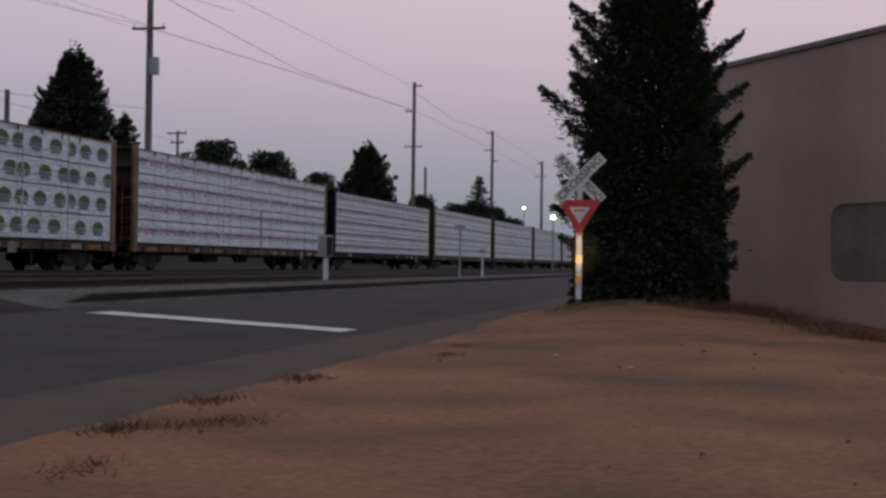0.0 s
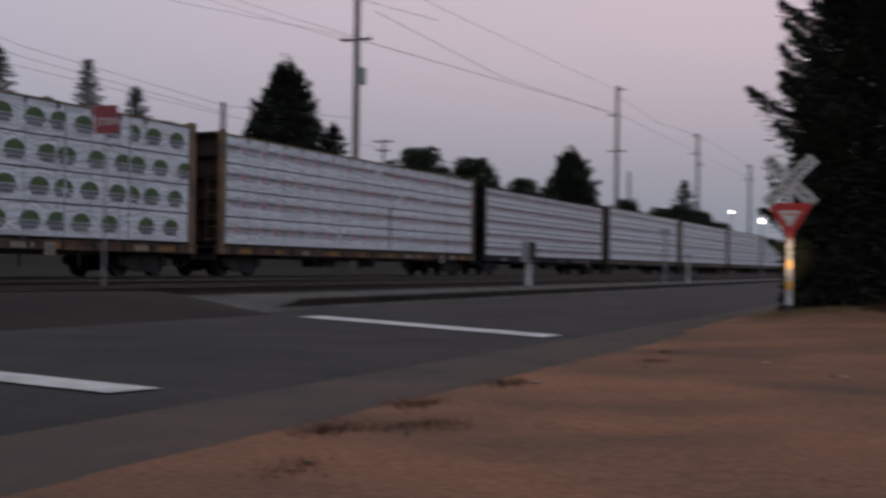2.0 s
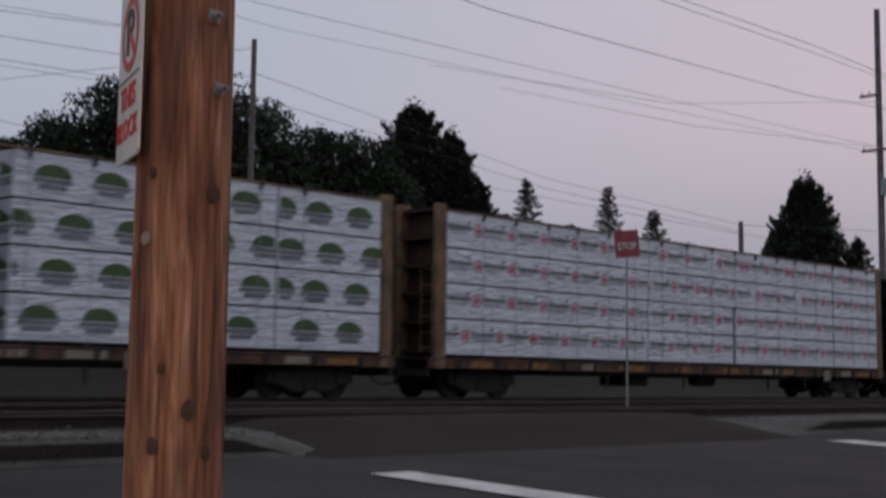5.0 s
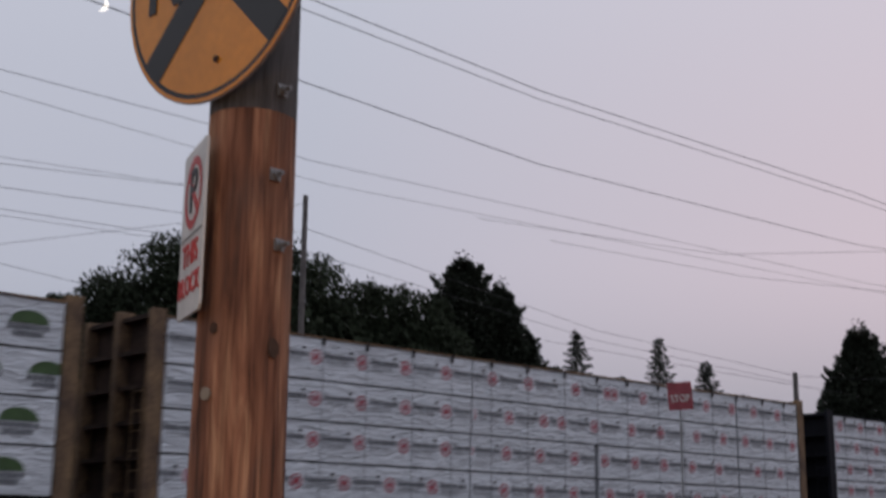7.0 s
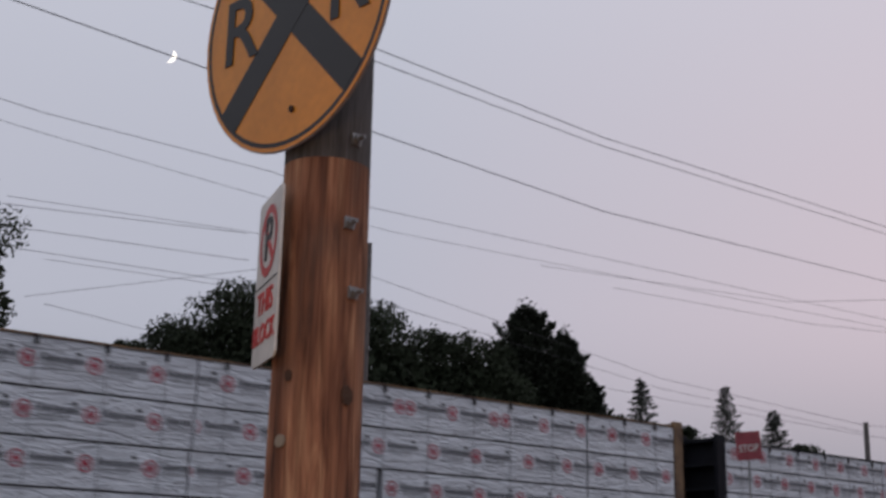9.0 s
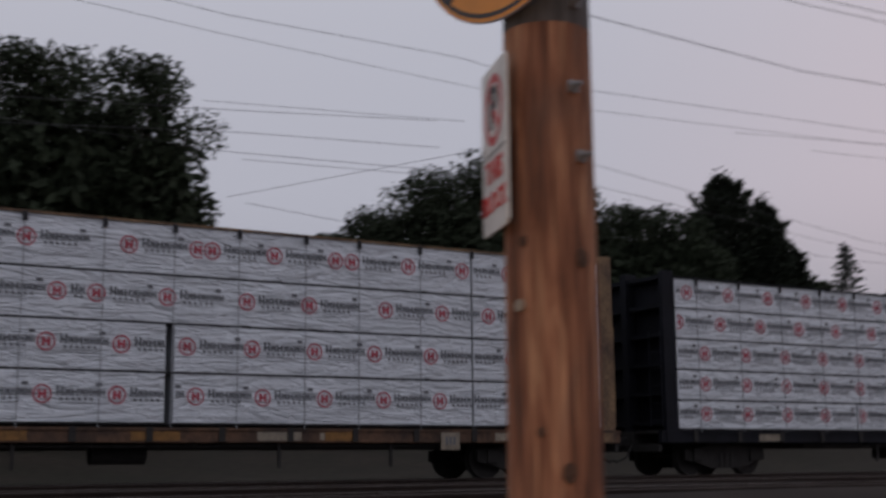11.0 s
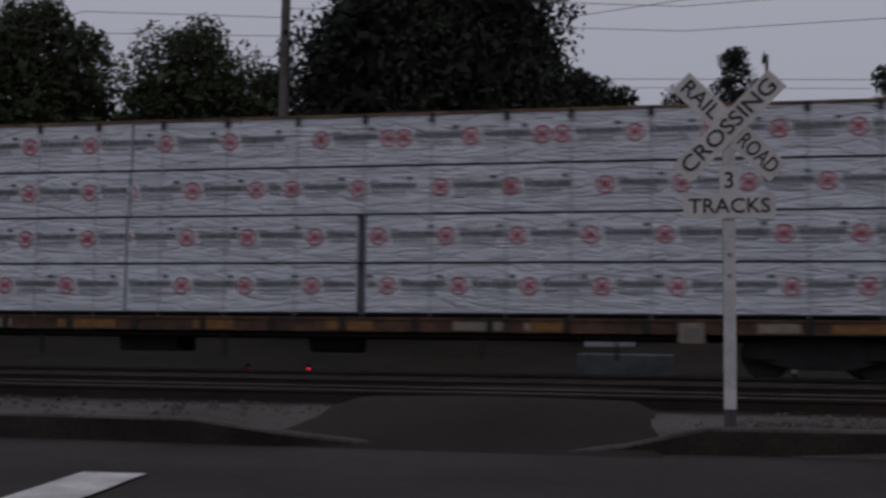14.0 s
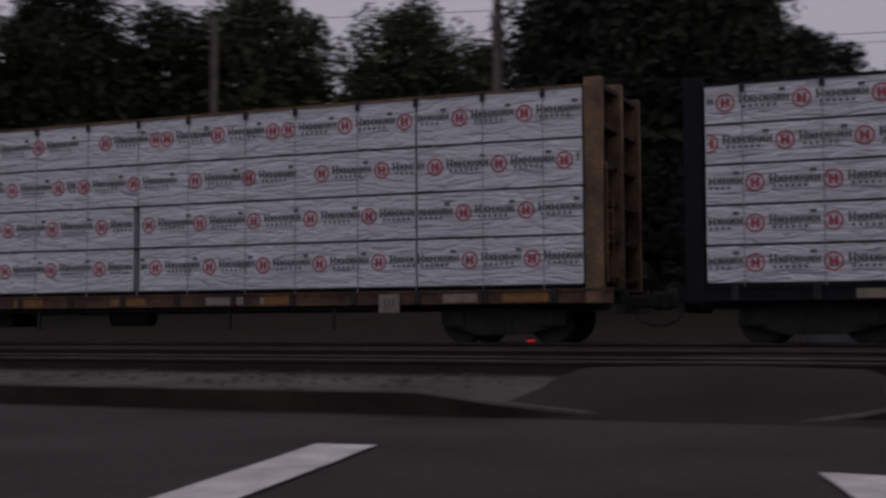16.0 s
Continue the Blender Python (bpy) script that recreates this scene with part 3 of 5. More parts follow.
def lumber_car(paint, tiers, breaks, printer, label, patches, seed, rows_of_marks, pitch=1.31, gap=None, strong=True, straps=None, plate_at=7.59):
    rnd = random.Random(seed)
    car = thing("lumber_car", pose(0, 0, 0), label, "railway car", "cars of the lumber train")
    L = HALF
    # deck: side sills with stake pockets, cross bearers
    d = Shape()
    for y0, y1 in ((-1.40, -1.28), (1.28, 1.40)):
        d.box(-L - 0.5, L + 0.5, y0, y1, 0.74, 0.98, 0, 0.012)
        d.box(-L - 0.5, L + 0.5, y0 - 0.03 if y0 < 0 else y0, y1 if y0 < 0 else y1 + 0.03, 0.965, 1.01, 0)
    d.box(-L - 0.4, L + 0.4, -1.3, 1.3, 0.97, 1.03, 1)
    d.box(-L - 0.4, L + 0.4, -0.28, 0.28, 0.62, 0.97, 1)
    x = -L + 0.5
    while x < L:
        d.box(x - 0.06, x + 0.06, -1.435, -1.39, 0.76, 1.03, 1)
        d.box(x - 0.05, x + 0.05, -1.28, 1.28, 0.72, 0.96, 1)
        x += 1.37
    for x in (-4.8, -1.0, 3.9, 6.3):
        d.box(x - 0.03, x + 0.03, -1.30, -1.25, 0.28, 0.76, 1)
    d.box(-3.4, -2.2, -0.8, 0.1, 0.35, 0.72, 1, 0.03)
    d.tube((0.5, -0.6, 0.55), (1.5, -0.6, 0.55), 0.2, sides=12, mi=1)
    d.box(-7.4, 7.4, -1.27, -1.24, 0.66, 0.70, 1)
    part("deck", d, (CAR_RUST if paint is CAR_TAN else paint, UNDER), car)
    # faded patches and stencils along the sill
    for x0, x1, kind in patches:
        p = Shape()
        p.box(x0, x1, -1.408, -1.399, 0.78, 0.945)
        part("sill_patch", p, (SILL_YELLOW if kind == 0 else SILL_PALE,), car)
    sq = Shape()
    sq.box(-0.22, 0.22, -1.445, -1.44, 0.60, 0.95)
    plate = part("data_plate", sq, (SILL_PALE,), car, m=pose(plate_at, 0, 0))
    bars = Shape()
    for k in range(3):
        bars.box(-0.12 + 0.09 * k, -0.06 + 0.09 * k, -1.449, -1.4455, 0.70, 0.86)
    part("plate_bars", bars, (INK,), plate)
    # pale reporting marks
    for k, w in enumerate((0.10, 0.16, 0.16, 0.15)):
        b = Shape()
        b.box(plate_at - 2.9 + 0.21 * k, plate_at - 2.9 + 0.21 * k + w, -1.407, -1.3985, 0.79, 0.93)
        part("stencil_bar", b, (SILL_PALE,), car)
    # centre beam
    top = tiers[-1]
    c = Shape()
    c.box(-L, L, -0.30, 0.30, top + 0.02, top + 0.14, 0, 0.015)
    c.box(-L, L, -0.09, 0.09, 1.03, top + 0.02, 0)
    for k in range(-8, 9):
        c.box(k * 1.36 - 0.06, k * 1.36 + 0.06, -0.13, 0.13, 1.03, top + 0.02)
    part("centre_beam", c, (paint,), car)
    tb = Shape()
    tb.box(-L, L, -1.437, -1.25, top + 0.004, top + 0.05)
    part("top_board", tb, (paint,), car)
    # end frames
    for e in (-1, 1):
        b = Shape()
        x0, x1 = sorted((e * (L + 0.03), e * (L + 0.18)))
        h = top + 0.12
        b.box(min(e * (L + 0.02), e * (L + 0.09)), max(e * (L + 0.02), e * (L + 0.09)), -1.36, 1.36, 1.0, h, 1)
        for y in (-1.42, 1.30, -0.1):
            b.box(min(e * (L + 0.02), e * (L + 0.36)), max(e * (L + 0.02), e * (L + 0.36)), y, y + (0.12 if y != -0.1 else 0.2), 0.74, h + (0.05 if y != -0.1 else 0.12), 0, 0.01)
        for z in np.linspace(1.15, h - 0.12, 6):
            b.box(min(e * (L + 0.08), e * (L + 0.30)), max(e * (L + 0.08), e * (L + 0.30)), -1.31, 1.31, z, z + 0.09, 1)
        part("end_frame", b, (paint, END_SHADE if paint is not CAR_BLUE else paint), car)
        lad = Shape()
        for z in np.linspace(1.25, 3.2, 6):
            lad.tube((e * (L + 0.42), -1.36, z), (e * (L + 0.42), -0.95, z), 0.012, sides=6)
        for y in (-1.36, -0.95):
            lad.tube((e * (L + 0.42), y, 1.1), (e * (L + 0.42), y, 3.3), 0.014, sides=6)
        part("ladder", lad, (paint,), car)
        cp = Shape()
        cp.box(min(e * (L + 0.4), e * (L + 0.97)), max(e * (L + 0.4), e * (L + 0.97)), -0.12, 0.12, 0.66, 0.9, 0, 0.03)
        cp.box(min(e * (L + 0.92), e * (L + 1.095)), max(e * (L + 0.92), e * (L + 1.095)), -0.17, 0.17, 0.62, 0.96, 0, 0.05)
        cp.box(min(e * (L + 0.42), e * (L + 0.52)), max(e * (L + 0.42), e * (L + 0.52)), -1.3, 1.3, 0.55, 0.72)
        part("coupler", cp, (UNDER,), car)
        hose = Shape()
        pts = [Vector((e * (L + 0.5), -0.35, 0.72)), Vector((e * (L + 0.75), -0.4, 0.42)), Vector((e * (L + 1.0), -0.38, 0.32)), Vector((e * (L + 1.09), -0.36, 0.36))]
        for p0, p1 in zip(pts, pts[1:]):
            hose.tube(p0, p1, 0.025, sides=6)
        part("brake_hose", hose, (UNDER,), car)
        wheel_set(car, e * (L - 1.75))
    # the load
    for r, (z0, z1) in enumerate(zip(tiers, tiers[1:])):
        cuts = breaks[min(r, len(breaks) - 1)]
        for i, (x0, x1) in enumerate(zip(cuts, cuts[1:])):
            if x1 - x0 < 0.3 or gap and abs((x0 + x1) / 2 - gap) < 0.7:
                continue
            bo = part("lumber_pack", bundle_mesh(x0, x1, z0, z1, seed + r * 7 + i), (WRAP, WRAP_END), car)
            pr = Shape()
            marks = list(rows_of_marks[r])
            while marks[0] > -L:
                marks.insert(0, marks[0] - pitch)
            while marks[-1] < L:
                marks.append(marks[-1] + pitch)
            marks = [c for c in marks if x0 - 0.1 < c < x1 + 0.1]
            marks = [marks[0] - pitch, *marks, marks[-1] + pitch]
            reach = 0.17 if printer is word_print else 0.43
            for cx, nxt in zip(marks, marks[1:]):
                if cx + 1.2 < x0 or cx - reach > x1:
                    continue
                one = Shape()
                printer(one, cx, z0 + (z1 - z0) * (0.56 if printer is word_print else 0.50), seed, not strong)
                one.keep(-99, nxt - reach)
                k = len(pr.v)
                pr.v += one.v
                pr.f += [tuple(a + k for a in f) for f in one.f]
                pr.m += one.m
            pr.keep(x0 + 0.024, x1 - 0.02)
            if gap and abs(x0 - gap) < 0.8:
                xe, zc = x0 + 0.019, z0 + (z1 - z0) * 0.5
                for y0 in (-1.36, -0.62):
                    for b in range(5):
                        ya, yb = y0 + 0.1 * b, y0 + 0.1 * (b + 1)
                        pr.face([(xe, yb, zc), (xe, ya, zc), (xe, ya, zc + 0.1 + 0.04 * b), (xe, yb, zc + 0.14 + 0.04 * b)], 3)
                        pr.face([(xe, yb - 0.03, zc - 0.22), (xe, ya, zc - 0.22), (xe, ya, zc - 0.05), (xe, yb - 0.03, zc - 0.05)], 0)
            if pr.f:
                tagged(part("print", pr, (INK, INK_RED, INK_PINK, INK_GREEN), bo), kind="stuff")
        part("lumber_pack", bundle_mesh(-L, L, z0, z1, seed + 50 + r, False), (WRAP, WRAP_END), car)
    # near-black sheets stand in for the shade in the gaps between tiers
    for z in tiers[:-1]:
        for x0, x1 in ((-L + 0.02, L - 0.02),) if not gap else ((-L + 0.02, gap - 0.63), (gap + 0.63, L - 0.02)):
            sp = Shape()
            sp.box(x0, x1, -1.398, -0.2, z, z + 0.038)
            part("gap_sheet", sp, (GAP_SHADE,), car)
    # tie-down straps with black tabs at the top
    strap = Shape()
    strap.box(-0.008, 0.008, -1.434, -1.428, 1.0, tiers[-1] + 0.01)
    strap.box(-0.011, 0.011, -1.434, -0.3, tiers[-1] + 0.005, tiers[-1] + 0.012)
    sm = strap.mesh("strap", STRAP)
    tab = Shape()
    tab.box(-0.045, 0.045, -1.446, -1.436, tiers[-1] - 0.14, tiers[-1] + 0.03)
    tm = tab.mesh("tab", TAB)
    for x in straps or [-L + 0.75 + 1.33 * k + rnd.uniform(-0.08, 0.08) for k in range(16)]:
        if not gap or abs(x - gap) > 0.75:
            so = part("strap", sm, (), car, m=pose(x, 0, 0))
            part("tab", tm, (), so)
    return car


B_H1 = ((-HALF, -3.01, 1.61, 1.73, 8.16, HALF), (-HALF, -3.01, 1.61, 1.73, 8.16, HALF), (-HALF, -2.97, 8.16, HALF), (-HALF, -2.95, 8.16, HALF))
B_DC = ((-HALF, -4.6, 0.92, 2.15, 5.49, 8.39, HALF),)
B_EVEN = ((-HALF, -5.6, 0.0, 5.5, HALF), (-HALF, -3.6, 3.7, HALF))
# where the prints lie along each tier, lowest tier first
M_H1 = (
    (-5.56, -4.24, -1.85, -0.58, 0.72, 2.17, 3.49, 4.77, 6.06, 7.36, 9.26, 10.50),
    (-5.15, -3.83, -1.77, -0.55, 0.77, 1.99, 3.26, 4.55, 5.86, 7.15, 9.14, 10.39),
    (-5.12, -3.82, -1.68, -0.40, 0.29, 1.59, 3.14, 4.43, 6.11, 7.43, 8.56, 9.86, 11.14),
    (-5.13, -3.84, -2.26, -0.96, 0.85, 2.15, 2.43, 3.69, 4.99, 5.35, 6.63, 7.92, 9.07, 10.37))
M_DC = (
    (-1.43, -0.29, 0.89, 2.81, 4.11, 5.19, 6.21, 7.48, 9.26, 10.54),
    (-0.71, 0.54, 3.16, 4.45, 5.45, 6.56, 7.84, 8.51, 9.51, 10.75),
    (-0.53, 0.67, 2.24, 3.49, 4.77, 5.54, 6.86, 8.09, 8.77, 9.95, 11.25),
    (-1.47, -0.33, 0.85, 2.99, 4.25, 5.23, 6.26, 7.52, 8.52, 9.57, 10.80))
M_FIVE = ((-10.65,), (-10.64,), (-10.63,), (-10.11,), (-11.12,))
M_PLAIN = ((-10.3,), (-10.9,), (-10.1,), (-10.6,))
S_H1 = (-10.16, -8.91, -7.56, -6.31, -4.91, -3.66, -2.31, -1.00, 0.40, 1.71, 2.97, 4.35, 5.51, 6.91, 8.16, 9.54, 10.73)
PATCH = [(-10.6, -9.7, 0), (-8.3, -7.6, 0), (-6.1, -5.4, 1), (-4.4, -3.2, 0), (-1.6, -0.8, 0), (1.0, 1.9, 0), (3.4, 4.3, 1), (4.8, 5.4, 0), (8.7, 9.4, 1), (9.9, 10.8, 0)]
PALE_ONLY = [(-9.0, -8.2, 1), (6.1, 6.9, 1), (2.0, 2.4, 1)]

cars = []
cars.append((-2, lumber_car(CAR_TAN, X_TIERS4, B_EVEN, dome_print, "tan lumber car stacked with white bundles marked in green", PATCH, 5, M_PLAIN, 1.22)))
cars.append((-1, lumber_car(CAR_TAN, X_TIERS4, B_DC, dome_print, "tan lumber car with white green-marked bundles and a gap midway", PATCH, 11, M_DC, 1.22, gap=1.54, plate_at=4.89)))
cars.append((0, lumber_car(CAR_TAN, X_TIERS4, B_H1, word_print, "rusty tan lumber car with four tiers of red-marked white bundles", PATCH, 23, M_H1, straps=S_H1)))
cars.append((1, lumber_car(CAR_BLUE, X_TIERS5, B_EVEN, word_print, "dark blue lumber car with five tiers of red-marked white bundles", PALE_ONLY, 31, M_FIVE, 1.30)))
b2 = lumber_car(CAR_BROWN, X_TIERS4, B_EVEN, word_print, "brown lumber car stacked with plain white wrapped bundles", PALE_ONLY, 43, M_PLAIN, strong=False)
cars.append((2, b2))
for k in range(3, 8):
    cars.append((k, copy_thing(b2, pose(0, 0, 0))))

# ---------------------------------------------------------------- roadside pole with its signs
pole = thing("roadside_pole", pose(-2.906, 3.07, -0.05), "reddish weathered wooden utility pole with bolts and knots", "utility pole")
sh = Shape()
n, rows = 28, 70
for j in range(rows + 1):
    z = 11.0 * (j / rows) ** 1.25
    for i in range(n):
        a = math.tau * i / n
        r = 0.158 - 0.0035 * z + 0.004 * noise.noise((math.cos(a) * 1.6, math.sin(a) * 1.6, z * 0.5)) + 0.0035 * noise.noise((a * 5, 0, z * 0.12))
        sh.v.append((r * math.cos(a), r * math.sin(a), z))
for j in range(rows):
    for i in range(n):
        k = j * n
        sh.f.append((k + i, k + (i + 1) % n, k + n + (i + 1) % n, k + n + i))
        z = 11.0 * (j / rows) ** 1.25
        sh.m.append(1 if z > 2.36 + 0.05 * math.sin(math.tau * i / n + 1.0) else 0)
sh.f.append(tuple(rows * n + i for i in range(n)))
sh.m.append(1)
part("trunk", sh, (POLE_WOOD, GREY_WOOD), pole, smooth=True)


def on_pole(az, z, out=0.0):
    """A pose on the pole's skin at the bearing az, with -y pointing out."""
    a = radians(az)
    r = 0.155 - 0.0035 * z + out
    return pose(-r * math.sin(a), r * math.cos(a), z, 0, 0, az + 180)


for az, z, rr in ((263, 1.64, 0.022), (186, 1.70, 0.013), (205, 1.08, 0.011), (238, 0.95, 0.022), (198, 0.84, 0.019), (262, 0.82, 0.014)):
    k = Shape()
    k.prism([(x * (1 + 0.25 * noise.noise((x * 40, z_ * 40, az))), z_ * 1.5 * (1 + 0.35 * noise.noise((z_ * 60, az, x * 50)))) for x, z_ in disc(rr, 14)], -0.003, 0.03)
    part("knot", k, (KNOT,), pole, m=on_pole(az, z, 0.006))
for az, z in ((266, 1.985), (256, 2.22), (262, 2.52)):
    k = Shape()
    k.prism(disc(0.016, 6), -0.025, 0.01)
    k.tube((0, -0.05, 0), (0, 0, 0), 0.008, sides=8)
    k.box(-0.02, 0.02, -0.01, 0.0, -0.02, 0.02)
    part("bolt", k, (GALV,), pole, m=on_pole(az, z))
k = Shape()
k.prism(disc(0.021, 16), -0.008, 0.006)
part("pole_tag", k, (SILL_PALE,), pole, "pale round tag", m=on_pole(178, 1.49))

# round yellow warning sign
rs = thing("warning_sign", pose(-2.935, 2.895, 2.94, 0, 0, 172 + 180), "round yellow railway warning sign with black cross on the pole", "road sign")
R = 0.52
sh = Shape()
sh.prism(disc(R, 48), -0.004, 0.004)
part("plate", sh, (SIGN_BACK,), rs)
sh = Shape()
sh.prism(disc(R - 0.004, 48), -0.007, -0.0045)
face = part("face", sh, (SIGN_YELLOW,), rs)
sh = Shape()
for i in range(48):
    a, b = math.tau * i / 48, math.tau * (i + 1) / 48
    sh.face([((R - 0.035) * math.cos(a), -0.0075, (R - 0.035) * math.sin(a)), ((R - 0.018) * math.cos(a), -0.0075, (R - 0.018) * math.sin(a)), ((R - 0.018) * math.cos(b), -0.0075, (R - 0.018) * math.sin(b)), ((R - 0.035) * math.cos(b), -0.0075, (R - 0.035) * math.sin(b))])
part("border", sh, (SIGN_BLACK,), face)
for ang, yy in ((45, -0.0085), (-45, -0.0095)):
    sh = Shape()
    sh.prism([(-0.485, -0.062), (0.485, -0.062), (0.485, 0.062), (-0.485, 0.062)], yy, -0.0072)
    part("bar", sh, (SIGN_BLACK,), face, m=Matrix.Rotation(radians(ang), 4, "Y"))
for x in (-0.30, 0.30):
    me = letters("R", 0.36)
    me.materials.append(SIGN_BLACK)
    part("letter", me, (), face, m=pose(x, -0.0095, 0.0))
sh = Shape()
sh.prism(disc(0.012, 10), -0.016, -0.007)
part("bolt", sh, (KNOT,), rs, m=pose(0.03, 0, -0.38))
part("bolt", sh, (KNOT,), rs, m=pose(0.03, 0, 0.38))

# no parking sign, seen almost edge-on
ns = thing("parking_sign", pose(-3.017, 2.925, 1.992, 0, 0, 148 + 180), "white no parking sign with red circle and letters", "road sign")
sh = Shape()
sh.prism([(-0.165, -0.275), (-0.15, -0.29), (0.15, -0.29), (0.165, -0.275), (0.165, 0.275), (0.15, 0.29), (-0.15, 0.29), (-0.165, 0.275)], -0.004, 0.004)
part("plate", sh, (SIGN_WHITE,), ns)
sh = Shape()
for i in range(32):
    a, b = math.tau * i / 32, math.tau * (i + 1) / 32
    sh.face([(0.095 * math.cos(a), -0.006, 0.13 + 0.095 * math.sin(a)), (0.125 * math.cos(a), -0.006, 0.13 + 0.125 * math.sin(a)), (0.125 * math.cos(b), -0.006, 0.13 + 0.125 * math.sin(b)), (0.095 * math.cos(b), -0.006, 0.13 + 0.095 * math.sin(b))])
part("ring", sh, (SIGN_RED,), ns)
sh = Shape()
sh.prism([(-0.1, -0.013), (0.1, -0.013), (0.1, 0.013), (-0.1, 0.013)], -0.0075, -0.005)
part("slash", sh, (SIGN_RED,), ns, m=pose(0, 0, 0.13) @ Matrix.Rotation(radians(45), 4, "Y"))
sh = Shape()
sh.prism([(-0.155, -0.008), (0.155, -0.008), (0.155, -0.003), (-0.155, -0.003)], -0.006, -0.0045)
part("rule", sh, (SIGN_BLACK,), ns, m=pose(0, 0, -0.012))
for txt, size, z, mm in (("P", 0.21, 0.13, SIGN_BLACK), ("THIS", 0.11, -0.085, SIGN_RED), ("BLOCK", 0.095, -0.19, SIGN_RED)):
    me = letters(txt, size)
    me.materials.append(mm)
    part("lettering", me, (), ns, m=pose(0, -0.0062, z))


# ---------------------------------------------------------------- crossbucks
def crossbuck(m, height, label, tracks=None, yield_z=None, post=0.05):
    """Origin at the foot of the post; height of the cross's centre."""
    cb = thing("crossbuck_sign", m, label, "railway sign", "crossbucks")
    sh = Shape()
    sh.box(-post, post, -post, post, -0.3, 0.16, 0, 0.008)
    part("post_foot", sh, (GREY_WOOD,), cb)
    sh = Shape()
    sh.box(-post, post, -post, post, 0.16, height + 0.1, 0, 0.008)
    part("post", sh, (POST_WHITE,), cb)
    for name, ang, y0, words in (("blade", -45, -post - 0.006, ("RAIL", "ROAD")), ("blade", 45, -post - 0.016, ("CROSSING",))):
        sh = Shape()
        sh.prism([(-0.61, -0.114), (0.61, -0.114), (0.61, 0.114), (-0.61, 0.114)], y0 - 0.004, y0)
        bl = part(name, sh, (SIGN_WHITE,), cb, m=pose(0, 0, height) @ Matrix.Rotation(radians(-ang), 4, "Y"))
        for i, wd in enumerate(words):
            me = letters(wd, 0.20 if len(words) == 2 else 0.205)
            me.materials.append(SIGN_BLACK)
            w = max(v.co.x for v in me.vertices) * 2
            want = 0.42 if len(words) == 2 else 1.1
            part("lettering", me, (), bl, m=pose((-0.36, 0.36)[i] if len(words) == 2 else 0, y0 - 0.0065, 0) @ Matrix.Diagonal((want / w, 1, 1, 1)))
    if tracks:
        sh = Shape()
        sh.box(-0.085, 0.085, -post - 0.012, -post - 0.006, height - 0.66, height - 0.36)
        part("number_plate", sh, (SIGN_WHITE,), cb)
        me = letters("3", 0.21)
        me.materials.append(SIGN_BLACK)
        part("lettering", me, (), cb, m=pose(0, -post - 0.0145, height - 0.50))
        sh = Shape()
        sh.box(-0.41, 0.41, -post - 0.02, -post - 0.014, height - 0.84, height - 0.625)
        tp = part("tracks_plate", sh, (SIGN_WHITE,), cb)
        me = letters("TRACKS", 0.19)
        me.materials.append(SIGN_BLACK)
        w = max(v.co.x for v in me.vertices) * 2
        part("lettering", me, (), tp, m=pose(0, -post - 0.0225, height - 0.733) @ Matrix.Diagonal((0.72 / w, 1, 1, 1)))
        for z in (1.55, 1.36):
            sh = Shape()
            sh.prism(disc(0.02, 10), -post - 0.012, -post)
            part("bolt", sh, (GALV,), cb, m=pose(0.0, 0, z))
    if yield_z:
        sh = Shape()
        sh.prism([(0, -0.36), (0.40, 0.30), (0.36, 0.345), (-0.36, 0.345), (-0.40, 0.30)], -post - 0.02, -post - 0.014)
        y = part("yield_plate", sh, (SIGN_RED,), cb, "red triangular yield plate", m=pose(0, 0, yield_z))
        sh = Shape()
        sh.prism([(0, -0.12), (0.20, 0.20), (-0.20, 0.20)], -post - 0.0235, -post - 0.0205)
        part("inner_triangle", sh, (SIGN_WHITE,), y)
        sh = Shape()
        for i in range(4):
            sh.box(-0.10 + 0.055 * i, -0.06 + 0.055 * i, -post - 0.0255, -post - 0.024, 0.11, 0.16)
        part("lettering_bars", sh, (SIGN_RED,), y)
        for z in (0.85, 0.45):
            sh = Shape()
            sh.box(-post - 0.004, post + 0.004, -post - 0.006, -post, z, z + 0.16)
            part("reflective_strip", sh, (POST_AMBER_GLOW,), cb)
    return cb


crossbuck(pose(-11.72, 2.36, 0.345, 0, 0, 77.3), 2.72, "white crossbuck with number of tracks plate by the kerb", tracks=True, post=0.055)
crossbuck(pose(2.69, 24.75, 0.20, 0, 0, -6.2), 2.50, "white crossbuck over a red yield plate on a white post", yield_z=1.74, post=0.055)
p3 = polar(75.2, 28)
crossbuck(pose(p3.x, p3.y, 0.45, 0, 0, 66), 2.97, "weathered crossbuck on a thin post beyond the tracks")

# stop sign across the road
p = polar(23.95, 28.5)
st = thing("stop_sign", pose(p.x, p.y, 0.30, 0, 0, 24), "small faded red square stop sign on a thin post", "road sign")
sh = Shape()
sh.box(-0.022, 0.022, -0.022, 0.022, -0.2, 4.1)
part("post", sh, (GALV,), st)
sh = Shape()
sh.prism([(-0.265, -0.29), (-0.25, -0.305), (0.25, -0.305), (0.265, -0.29), (0.265, 0.29), (0.25, 0.305), (-0.25, 0.305), (-0.265, 0.29)], -0.032, -0.026)
pl = part("plate", sh, (FADED_RED,), st, m=pose(0, 0, 3.80, 0, -4, 0))
sh = Shape()
sh.box(-0.275, -0.265, -0.036, -0.024, 0.12, 0.28)
part("bent_corner", sh, (SIGN_WHITE,), pl)
me = letters("STOP", 0.22)
me.materials.append(SIGN_WHITE)
w = max(v.co.x for v in me.vertices) * 2
